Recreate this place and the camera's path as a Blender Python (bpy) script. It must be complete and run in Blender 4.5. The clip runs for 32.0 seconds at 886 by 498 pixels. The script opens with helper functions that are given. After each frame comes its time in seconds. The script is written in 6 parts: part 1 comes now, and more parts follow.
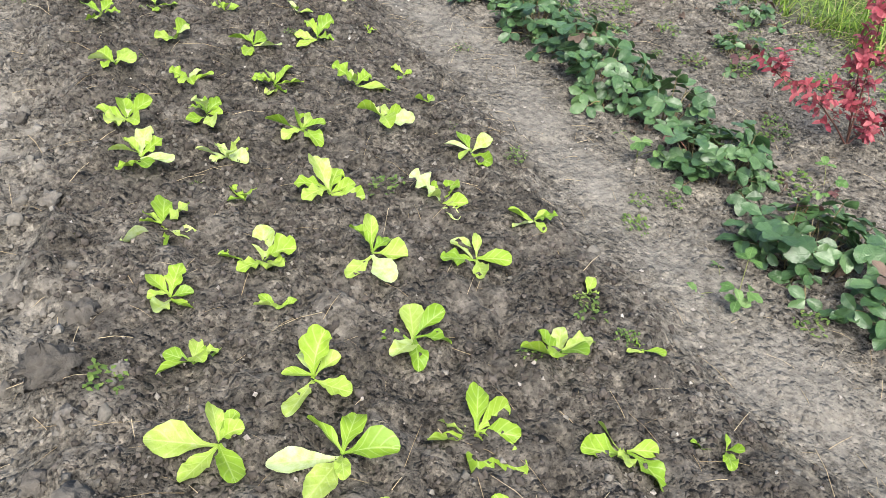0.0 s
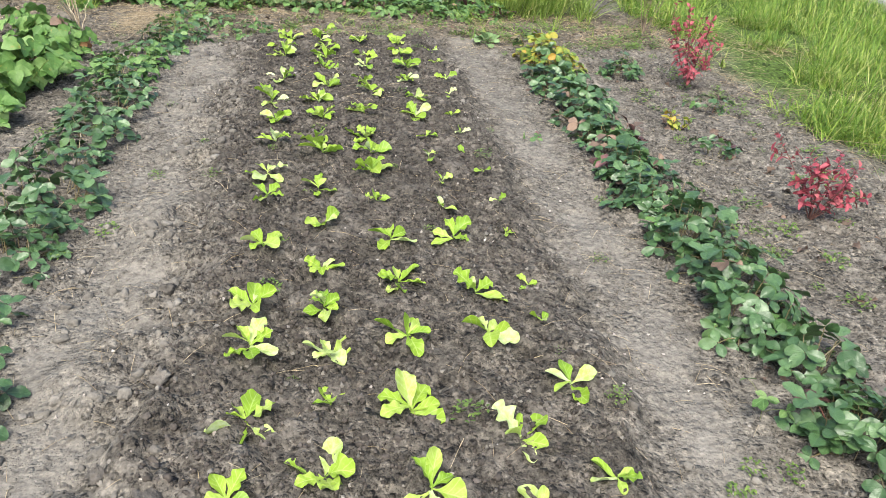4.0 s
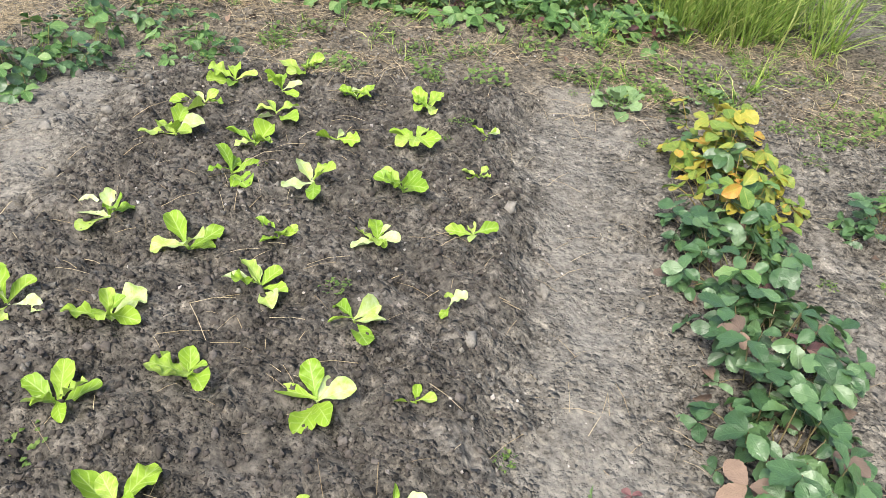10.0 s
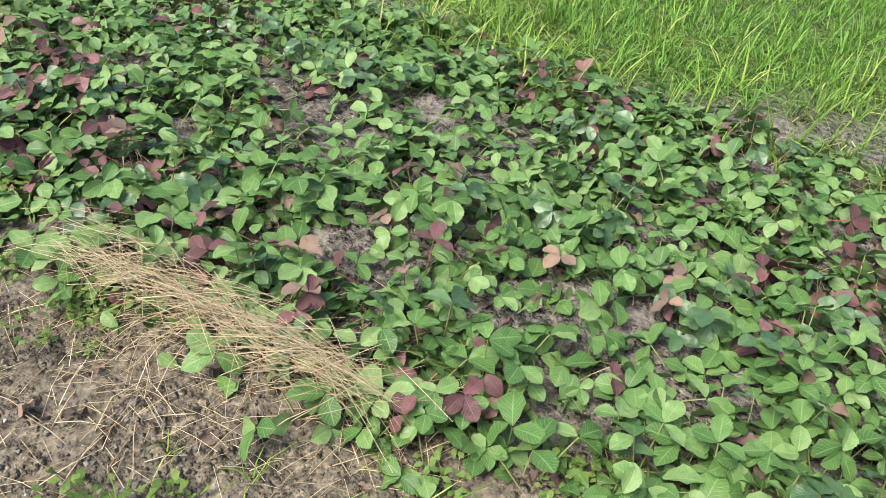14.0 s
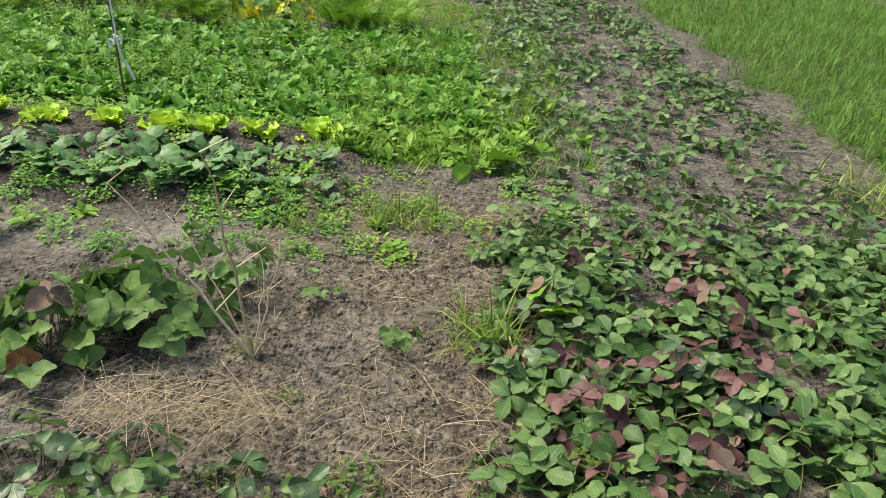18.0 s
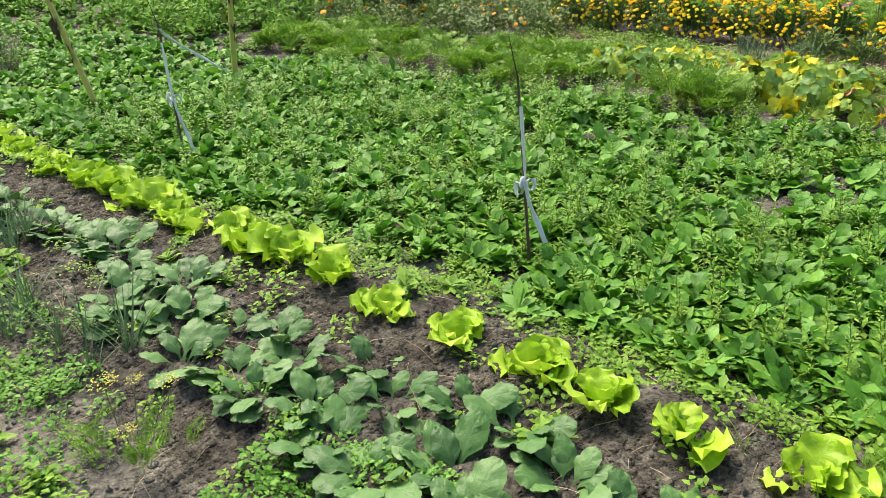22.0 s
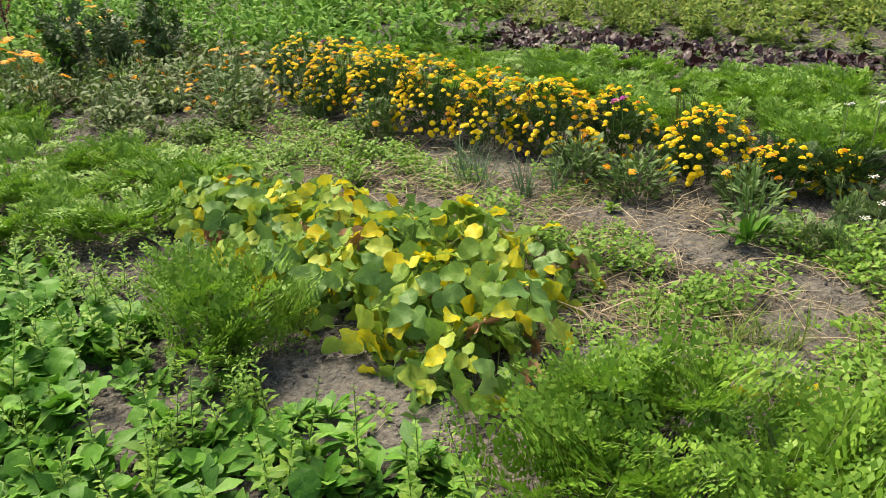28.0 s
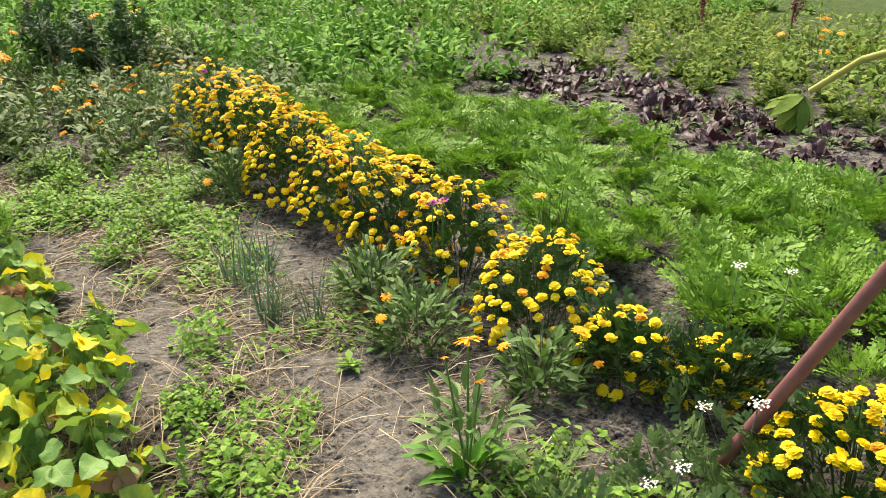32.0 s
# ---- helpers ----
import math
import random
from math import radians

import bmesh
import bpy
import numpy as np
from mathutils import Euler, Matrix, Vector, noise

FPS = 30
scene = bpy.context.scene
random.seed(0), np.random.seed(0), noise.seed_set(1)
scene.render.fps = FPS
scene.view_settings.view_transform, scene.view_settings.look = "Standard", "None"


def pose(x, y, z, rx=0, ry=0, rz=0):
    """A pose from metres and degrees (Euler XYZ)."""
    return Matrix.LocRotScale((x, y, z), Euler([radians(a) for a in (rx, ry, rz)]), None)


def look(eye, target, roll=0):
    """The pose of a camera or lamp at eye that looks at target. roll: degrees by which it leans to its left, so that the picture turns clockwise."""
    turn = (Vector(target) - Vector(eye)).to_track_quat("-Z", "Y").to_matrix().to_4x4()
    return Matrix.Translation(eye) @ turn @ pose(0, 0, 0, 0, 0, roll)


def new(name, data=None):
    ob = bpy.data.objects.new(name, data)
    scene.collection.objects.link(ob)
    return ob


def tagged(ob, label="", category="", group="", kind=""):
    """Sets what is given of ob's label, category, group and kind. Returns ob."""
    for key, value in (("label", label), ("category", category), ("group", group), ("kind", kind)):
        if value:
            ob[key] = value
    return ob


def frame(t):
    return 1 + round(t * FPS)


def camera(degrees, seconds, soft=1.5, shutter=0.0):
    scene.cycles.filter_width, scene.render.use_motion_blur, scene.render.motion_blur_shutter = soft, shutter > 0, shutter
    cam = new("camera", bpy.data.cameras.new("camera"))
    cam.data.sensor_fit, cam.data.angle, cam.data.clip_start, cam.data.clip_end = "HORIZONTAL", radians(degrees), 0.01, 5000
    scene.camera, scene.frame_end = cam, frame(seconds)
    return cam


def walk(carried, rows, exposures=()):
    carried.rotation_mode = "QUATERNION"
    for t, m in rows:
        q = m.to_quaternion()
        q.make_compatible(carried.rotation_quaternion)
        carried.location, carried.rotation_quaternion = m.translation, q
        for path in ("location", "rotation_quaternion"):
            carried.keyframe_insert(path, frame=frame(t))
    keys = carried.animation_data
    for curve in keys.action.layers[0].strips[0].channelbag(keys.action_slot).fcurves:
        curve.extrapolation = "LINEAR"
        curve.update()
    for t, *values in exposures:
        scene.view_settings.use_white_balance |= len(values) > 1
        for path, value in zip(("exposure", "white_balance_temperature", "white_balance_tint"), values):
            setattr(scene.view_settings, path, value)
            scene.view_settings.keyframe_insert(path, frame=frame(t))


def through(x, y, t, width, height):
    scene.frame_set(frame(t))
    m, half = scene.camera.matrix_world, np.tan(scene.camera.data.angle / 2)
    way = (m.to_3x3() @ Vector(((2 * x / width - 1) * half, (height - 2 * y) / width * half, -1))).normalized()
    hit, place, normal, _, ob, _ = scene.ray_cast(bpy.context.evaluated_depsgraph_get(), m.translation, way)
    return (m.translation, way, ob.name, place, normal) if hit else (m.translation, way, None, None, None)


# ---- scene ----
cam = camera(59.5, 32.0, soft=0.5)
PATH = [
    (0, (-0.542, 0.046, 1.359), (0.225, 1.415, 0.119), 7.4),
    (0.5, (-0.366, -0.06, 1.379), (0.104, 1.34, 0.031), 8.4),
    (1, (-0.305, -0.112, 1.386), (0.026, 1.338, 0.049), 7.8),
    (1.5, (-0.299, -0.072, 1.441), (-0.019, 1.509, 0.249), 6.9),
    (2, (-0.304, -0.051, 1.479), (-0.041, 1.647, 0.456), 5.9),
    (2.5, (-0.297, -0.059, 1.531), (-0.041, 1.71, 0.634), 5.3),
    (4.5, (-0.112, 0.197, 1.579), (0.232, 1.862, 0.526), 5.3),
    (5, (0.088, 0.232, 1.562), (0.466, 1.839, 0.433), 5.7),
    (5.5, (0.379, 0.248, 1.458), (0.959, 1.739, 0.258), 7.1),
    (6, (0.643, 0.307, 1.446), (1.395, 1.681, 0.202), 8.9),
    (6.5, (0.738, 0.54, 1.426), (1.465, 1.961, 0.221), 8.9),
    (7, (0.773, 0.835, 1.421), (1.291, 2.352, 0.226), 8.1),
    (7.5, (0.817, 1.218, 1.421), (1.104, 2.766, 0.188), 7.3),
    (8, (0.8, 1.595, 1.425), (0.97, 3.186, 0.225), 7.7),
    (8.5, (0.742, 2.032, 1.413), (0.809, 3.646, 0.233), 7.1),
    (9, (0.708, 2.368, 1.397), (0.656, 3.988, 0.226), 5.8),
    (9.5, (0.701, 2.768, 1.402), (0.605, 4.385, 0.229), 5.4),
    (10, (0.68, 3.137, 1.372), (0.574, 4.742, 0.184), 5.6),
    (10.5, (0.682, 3.535, 1.385), (0.57, 5.143, 0.201), 5.8),
    (11, (0.703, 3.971, 1.335), (0.597, 5.587, 0.161), 6.3),
    (11.5, (0.715, 4.306, 1.348), (0.581, 5.916, 0.168), 6.0),
    (12, (0.694, 4.719, 1.354), (0.507, 6.306, 0.152), 6.0),
    (12.5, (0.692, 5.036, 1.344), (0.394, 6.593, 0.125), 6.0),
    (13, (0.684, 5.423, 1.356), (0.23, 6.951, 0.147), 5.3),
    (13.5, (0.661, 5.733, 1.338), (0.08, 7.219, 0.133), 5.6),
    (14, (0.614, 6.066, 1.372), (-0.122, 7.482, 0.166), 5.9),
    (14.5, (0.636, 6.319, 1.383), (-0.43, 7.549, 0.221), 5.6),
    (15, (0.696, 6.606, 1.434), (-0.768, 7.455, 0.368), 5.3),
    (15.5, (0.737, 6.729, 1.479), (-0.978, 7.211, 0.57), 5.1),
    (17.5, (0.477, 6.758, 1.441), (-1.334, 6.978, 0.621), 3.3),
    (18, (0.218, 6.693, 1.428), (-1.575, 6.728, 0.543), 3.7),
    (18.5, (0.009, 6.611, 1.468), (-1.768, 6.352, 0.585), 3.1),
    (19, (-0.274, 6.592, 1.446), (-1.991, 6.069, 0.562), 2.1),
    (19.5, (-0.564, 6.544, 1.454), (-2.201, 5.817, 0.564), 0.9),
    (20, (-0.889, 6.422, 1.432), (-2.419, 5.486, 0.547), -0.6),
    (20.5, (-1.134, 6.344, 1.471), (-2.564, 5.235, 0.62), -1.9),
    (21, (-1.505, 6.36, 1.449), (-2.887, 5.184, 0.607), -2.1),
    (21.5, (-1.846, 6.371, 1.475), (-3.228, 5.198, 0.63), -2.1),
    (22, (-2.2, 6.306, 1.453), (-3.581, 5.138, 0.6), -2.4),
    (22.5, (-2.502, 6.283, 1.485), (-3.869, 5.071, 0.671), -4.0),
    (23, (-2.86, 6.314, 1.464), (-4.204, 5.047, 0.698), -4.2),
    (23.5, (-3.178, 6.359, 1.433), (-4.5, 5.057, 0.686), -4.3),
    (24, (-3.525, 6.312, 1.414), (-4.852, 5.021, 0.657), -3.9),
    (24.5, (-3.804, 6.29, 1.449), (-5.14, 5.009, 0.694), -3.8),
    (25, (-4.132, 6.354, 1.448), (-5.472, 5.074, 0.693), -3.6),
    (25.5, (-4.411, 6.409, 1.471), (-5.751, 5.132, 0.714), -3.7),
    (26, (-4.82, 6.353, 1.426), (-6.224, 5.147, 0.668), -3.4),
    (26.5, (-5.135, 6.34, 1.368), (-6.584, 5.202, 0.59), -3.8),
    (28.5, (-6.273, 6.57, 1.413), (-7.611, 5.344, 0.573), -1.6),
    (29, (-6.606, 6.659, 1.427), (-7.831, 5.297, 0.625), -1.3),
    (29.5, (-6.843, 6.695, 1.416), (-8.121, 5.399, 0.587), 0.1),
    (30, (-7.094, 6.676, 1.401), (-8.477, 5.53, 0.522), 1.9),
    (30.5, (-7.271, 6.72, 1.396), (-8.651, 5.567, 0.521), 2.2),
    (31, (-7.595, 6.871, 1.417), (-8.883, 5.588, 0.584), 1.4),
    (31.5, (-7.848, 6.89, 1.409), (-9.016, 5.476, 0.612), 0.8),
    (32, (-8.104, 6.859, 1.389), (-9.186, 5.379, 0.59), 0.2),
]

EXPOSURES = [(0, 1.45, 6300, 8), (8, 1.5, 6350, 8), (11, 1.47, 6350, 8), (13, 1.25, 6500, 8), (14, 1.5, 6450, 8), (15.3, 1.72, 6450, 8), (16.6, 1.3, 6800, 6), (17.5, 0.68, 7000, 5), (18.0, 1.05, 7000, 5), (19.0, 1.18, 7000, 5), (20, 1.2, 7000, 5), (22, 1.22, 7100, 5), (23, 1.0, 7500, 3), (24, 0.98, 7600, 2), (26.5, 1.0, 7600, 3), (29, 1.17, 7200, 9), (30, 1.28, 7200, 9), (32, 1.3, 7200, 9)]
walk(cam, [(t, look(eye, target, roll)) for t, eye, target, roll in PATH], EXPOSURES)

# ---------------- daylight: a bright overcast sky ----------------
world = bpy.data.worlds.new("sky")
scene.world = world
world.use_nodes = True
wn = world.node_tree
sky = wn.nodes.new("ShaderNodeTexSky")
sky.sky_type = "NISHITA"
sky.sun_disc = False
sky.sun_elevation, sky.sun_rotation = radians(52), radians(200)
sky.air_density, sky.dust_density, sky.ozone_density = 1.0, 4.0, 0.6
wn.links.new(sky.outputs[0], wn.nodes["Background"].inputs[0])
wn.nodes["Background"].inputs[1].default_value = 0.12
sun_data = bpy.data.lights.new("sun", "SUN")
sun_data.energy, sun_data.angle, sun_data.color = 2.2, radians(28), (1.0, 0.95, 0.86)
sun = new("sun", sun_data)
sun.matrix_world = look((-3 + 12 * math.sin(radians(200)), 12 * math.cos(radians(200)), 20), (-3, 0, 0))

# ---------------- noise and ground shape ----------------


def lattice(ix, iy, seed):
    h = (ix.astype(np.int64) * 374761393 + iy.astype(np.int64) * 668265263 + seed * 982451653) & 0x7FFFFFFF
    h = ((h ^ (h >> 13)) * 1274126177) & 0x7FFFFFFF
    return ((h ^ (h >> 16)) & 0xFFFF) / 65535.0


def vnoise(x, y, freq, seed):
    """Smooth value noise from 0 to 1."""
    x, y = np.asarray(x, float) * freq + 1000, np.asarray(y, float) * freq + 1000
    ix, iy = np.floor(x), np.floor(y)
    fx, fy = x - ix, y - iy
    fx, fy = fx * fx * (3 - 2 * fx), fy * fy * (3 - 2 * fy)
    a, b = lattice(ix, iy, seed), lattice(ix + 1, iy, seed)
    c, d = lattice(ix, iy + 1, seed), lattice(ix + 1, iy + 1, seed)
    return (a * (1 - fx) + b * fx) * (1 - fy) + (c * (1 - fx) + d * fx) * fy


def step(a, b, v):
    s = np.clip((v - a) / (b - a), 0, 1)
    return s * s * (3 - 2 * s)


def inside(x, y, x0, x1, y0, y1, soft=0.1):
    """1 within a rectangle with a ragged edge, 0 outside."""
    wx = (vnoise(x, y, 3.0, 5) - 0.5) * 0.14 + (vnoise(x, y, 11.0, 6) - 0.5) * 0.07
    wy = (vnoise(x, y, 3.0, 7) - 0.5) * 0.14
    x, y = x + wx, y + wy
    return step(x0 - soft, x0 + soft, x) * (1 - step(x1 - soft, x1 + soft, x)) * step(y0 - soft, y0 + soft, y) * (1 - step(y1 - soft, y1 + soft, y))


def bed_mask(x, y):
    return inside(x, y, -0.70, 0.74, 0.35, 6.12, 0.09)


def lumps(x, y, freq, seed):
    """Rounded clods of differing size, 0 in the gaps and up to 1 on their tops."""
    x, y = np.asarray(x, float) * freq + 500, np.asarray(y, float) * freq + 500
    ix, iy = np.floor(x), np.floor(y)
    best = np.zeros(np.broadcast(x, y).shape)
    for dx in (-1, 0, 1):
        for dy in (-1, 0, 1):
            cx, cy = ix + dx, iy + dy
            px, py = cx + lattice(cx, cy, seed), cy + lattice(cx, cy, seed + 1)
            r = 0.28 + 0.55 * lattice(cx, cy, seed + 2)
            best = np.maximum(best, r * np.sqrt(np.clip(1 - ((x - px) ** 2 + (y - py) ** 2) / r ** 2, 0, 1)))
    return best


def height(x, y):
    """Height of the soil, in metres."""
    x, y = np.asarray(x, float), np.asarray(y, float)
    bed = bed_mask(x, y)
    salad = inside(x, y, -4.25, -3.15, -3.0, 6.25, 0.15)
    z = (vnoise(x, y, 0.8, 1) - 0.5) * 0.05 + (vnoise(x, y, 4.0, 2) - 0.5) * 0.022
    trodden = np.maximum(inside(x, y, -1.22, -0.92, 0.0, 6.0, 0.08), inside(x, y, 0.88, 1.12, 0.0, 6.2, 0.08))
    rough = (0.5 + 0.55 * bed + 0.35 * salad + 0.35 * step(0.45, 0.75, vnoise(x, y, 2.3, 8))) * (1 - 0.8 * trodden)
    z = z + rough * (lumps(x, y, 12.0, 301) * 0.028 + lumps(x, y, 25.0, 311) * 0.020 + lumps(x, y, 52.0, 321) * 0.008 - 0.014)
    z = z - trodden * step(0.5, 0.8, vnoise(x, y, 5.0, 12)) * 0.014
    ridge = inside(x, y, -0.98, -0.66, 0.2, 6.0, 0.1) * vnoise(x, y, 7.0, 9) ** 2 * 0.07
    near = step(-14, -11, x) * (1 - step(3.2, 5, x))
    return z * (0.35 + 0.65 * near) - 0.035 + 0.062 * bed + 0.05 * salad + ridge


# ---------------- mesh building ----------------


class Bag:
    """Collects quads with one uv a vertex."""

    def __init__(self):
        self.v, self.f, self.t, self.n = [], [], [], 0

    def add(self, v, f, uv=None):
        v = np.asarray(v, float).reshape(-1, 3)
        self.v.append(v)
        self.f.append(np.asarray(f, int).reshape(-1, 4) + self.n)
        self.t.append(np.zeros((len(v), 2)) if uv is None else np.asarray(uv, float).reshape(-1, 2))
        self.n += len(v)
        return self

    def arrays(self):
        return np.concatenate(self.v), np.concatenate(self.f), np.concatenate(self.t)

    def take(self, other, m=None):
        v, f, t = other.arrays() if isinstance(other, Bag) else other
        if m is not None:
            m = np.array(m)
            v = v @ m[:3, :3].T + m[:3, 3]
        return self.add(v, f, t)

    def mesh(self, name, *mats, slots=None, smooth=True):
        v, f, t = self.arrays()
        me = bpy.data.meshes.new(name)
        me.vertices.add(len(v))
        me.vertices.foreach_set("co", v.astype(np.float32).ravel())
        me.loops.add(len(f) * 4)
        me.loops.foreach_set("vertex_index", f.astype(np.int32).ravel())
        me.polygons.add(len(f))
        me.polygons.foreach_set("loop_start", np.arange(0, len(f) * 4, 4, dtype=np.int32))
        me.polygons.foreach_set("loop_total", np.full(len(f), 4, dtype=np.int32))
        me.polygons.foreach_set("use_smooth", np.full(len(f), smooth))
        layer = me.uv_layers.new(name="leaf")
        layer.data.foreach_set("uv", t[f.ravel()].astype(np.float32).ravel())
        for m in mats:
            me.materials.append(m)
        if slots is not None:
            me.polygons.foreach_set("material_index", np.asarray(slots, np.int32))
        me.update(calc_edges=True)
        return me


def grid_faces(nu, nv):
    i, j = np.meshgrid(np.arange(nu), np.arange(nv), indexing="ij")
    a = (i * (nv + 1) + j).ravel()
    return np.stack([a, a + 1, a + nv + 2, a + nv + 1], 1)


def ovate(u):
    return np.sin(np.pi * np.clip(u, 0.02, 0.985) ** 0.85) ** 0.75


def heart(u):
    return np.where(u < 0.22, 0.45 + 2.5 * u, np.cos((u - 0.22) / 0.78 * np.pi / 2) ** 0.8).clip(0.03, 1)


def spoon(u):
    return 0.16 + 0.84 * step(0.18, 0.62, u) * np.sqrt(np.clip(1 - ((u - 0.66) / 0.345).clip(0, 1) ** 2, 0.004, 1)) 


def leaflet(u):
    """A strawberry leaflet: a wedge at its foot, broadest past the middle, a round tip."""
    return (np.sin(np.pi * np.clip(u, 0.025, 0.99) ** 1.12).clip(0, 1) ** 0.68).clip(0.06, 1)


def mustard(u):
    """A bare stalk with a pair of small lobes below one broad round blade."""
    return np.maximum(0.07 + 0.2 * np.exp(-((u - 0.34) / 0.04) ** 2), np.sqrt(np.clip(1 - ((u - 0.7) / 0.305) ** 2, 0.004, 1)))


def lance(u):
    return (np.sin(np.pi * np.clip(u, 0.03, 0.985)) ** 0.8).clip(0.04, 1)


def lyre(u):
    return (0.1 + 0.22 * (np.abs(np.sin(u * 13)) ** 2) * (u < 0.45) + 0.95 * step(0.36, 0.6, u) * np.sqrt(np.clip(1 - ((u - 0.66) / 0.345).clip(0, 1) ** 2, 0.004, 1))).clip(0.05, 1)


def blade(length, width, shape, nu=8, nv=4, tilt=0.0, bend=0.0, cup=0.2, wave=0.0, waves=3, teeth=0.0, rng=random, twist=0.0):
    """One leaf blade from the origin along +y; tilt and bend in degrees."""
    u, v = 1 - (1 - np.linspace(0, 1, nu + 1)) ** 1.35, np.linspace(-1, 1, nv + 1)
    ang = np.radians(tilt + bend * u)
    ds = length * np.diff(u)
    mid = (ang[1:] + ang[:-1]) / 2
    cy = np.r_[0, np.cumsum(np.cos(mid) * ds)]
    cz = np.r_[0, np.cumsum(np.sin(mid) * ds)]
    w = width / 2 * shape(u)
    if teeth:
        w = w * (1 + teeth * np.where(np.arange(nu + 1) % 2, 1, -1))
    ph = rng.random() * 6
    lift = cup * np.abs(v)[None] ** 1.4 * w[:, None] + wave * w[:, None] * np.sin(u[:, None] * waves * 6.28 + ph + 2.0 * np.sign(v)[None]) * np.abs(v)[None] ** 1.5
    tw = np.radians(twist) * u[:, None]
    xs = v[None] * w[:, None]
    lift = lift + xs * np.sin(tw)
    xs = xs * np.cos(tw)
    x = xs
    y = cy[:, None] - lift * np.sin(ang)[:, None]
    z = cz[:, None] + lift * np.cos(ang)[:, None]
    V = np.stack([x, y, z], -1).reshape(-1, 3)
    uv = np.stack([np.broadcast_to(u[:, None], x.shape), np.broadcast_to(v[None] * 0.5 + 0.5, x.shape)], -1).reshape(-1, 2)
    return V, grid_faces(nu, nv), uv


def tube(points, r0, r1, sides=5, u=-1.0):
    """A round stem through the points. Its uv lies at u, apart from the blades."""
    p = np.asarray(points, float)
    d = np.gradient(p, axis=0)
    d /= np.linalg.norm(d, axis=1, keepdims=True) + 1e-9
    up = np.where(np.abs(d[:, 2:3]) > 0.9, [[1.0, 0, 0]], [[0, 0, 1.0]])
    a = np.cross(d, up)
    a /= np.linalg.norm(a, axis=1, keepdims=True) + 1e-9
    b = np.cross(d, a)
    r = np.linspace(r0, r1, len(p))[:, None, None]
    th = np.linspace(0, 2 * np.pi, sides + 1)[None, :, None]
    V = p[:, None] + r * (np.cos(th) * a[:, None] + np.sin(th) * b[:, None])
    uv = np.full((len(p) * (sides + 1), 2), u)
    return V.reshape(-1, 3), grid_faces(len(p) - 1, sides), uv


def arc(a, b, sag=0.0, n=5):
    a, b = np.array(a, float), np.array(b, float)
    s = np.linspace(0, 1, n)[:, None]
    return a + (b - a) * s + np.array([0, 0, 1]) * sag * (4 * s * (1 - s))


def turn(rx=0, ry=0, rz=0, at=(0, 0, 0), scale=1.0):
    return np.array(Matrix.LocRotScale(at, Euler([radians(v) for v in (rx, ry, rz)]), (scale, scale, scale)))


def rosette(bags, places, rng, tilt=12, low=0.7, high=1.2):
    """Joins many copies of a few templates at places (x, y, z): far or uncountable growth."""
    out = Bag()
    arrays = [b.arrays() for b in bags]
    picks = [[] for _ in bags]
    for p in places:
        picks[rng.randrange(len(bags))].append(p)
    for (v, f, t), ps in zip(arrays, picks):
        if not ps:
            continue
        ms = np.array([turn(rng.uniform(-tilt, tilt), rng.uniform(-tilt, tilt), rng.uniform(0, 360), p, rng.uniform(low, high)) for p in ps])
        V = np.einsum("kij,nj->kni", ms[:, :3, :3], v) + ms[:, None, :3, 3]
        F = f[None] + (np.arange(len(ps)) * len(v))[:, None, None]
        out.add(V.reshape(-1, 3), F.reshape(-1, 4), np.tile(t, (len(ps), 1)))
    return out


def ground_point(x, y, dz=0.0):
    return (x, y, float(height(x, y)) + dz)


def spread(rng, n, x0, x1, y0, y1, keep=None, dz=0.0):
    """n places on the soil within a rectangle; keep(x, y) gives the chance from 0 to 1."""
    g = np.random.default_rng(rng.randrange(1 << 30))
    x, y, c = g.uniform(x0, x1, n), g.uniform(y0, y1, n), g.uniform(0, 1, n)
    if keep is not None:
        k = c < keep(x, y)
        x, y = x[k], y[k]
    return np.stack([x, y, height(x, y) + dz], 1)


def thing(name, place, label, category, group="", rz=0.0, scale=1.0):
    ob = new(name)
    ob.empty_display_size = 0.1
    ob.matrix_basis = Matrix.LocRotScale(place, Euler((0, 0, radians(rz))), (scale, scale, scale))
    return tagged(ob, label, category, group)


def part(name, mesh, parent, m=None, label=""):
    """One mesh object under a thing or a part; m is its place in the thing."""
    ob = new(name, mesh)
    ob.parent = parent
    if m is not None:
        ob.matrix_basis = Matrix(m) if not isinstance(m, Matrix) else m
    return tagged(ob, label)


def stuff(name, bag, mat, label, category, smooth=True):
    return tagged(new(name, bag.mesh(name, mat, smooth=smooth)), label, category, kind="stuff")


# ---------------- materials ----------------


def shader(name):
    m = bpy.data.materials.new(name)
    m.use_nodes = True
    return m, m.node_tree, m.node_tree.nodes["Principled BSDF"]


def node(nt, kind, **values):
    n = nt.nodes.new("ShaderNode" + kind)
    for k, v in values.items():
        n.inputs[k.replace("_", " ")].default_value = v
    return n


def mix_colour(nt, fac, a, b, blend="MIX"):
    n = nt.nodes.new("ShaderNodeMix")
    n.data_type, n.blend_type = "RGBA", blend
    for sock, val in ((n.inputs[0], fac), (n.inputs[6], a), (n.inputs[7], b)):
        if hasattr(val, "is_linked"):
            nt.links.new(val, sock)
        else:
            sock.default_value = val if isinstance(val, float) else (*val, 1)
    return n.outputs[2]


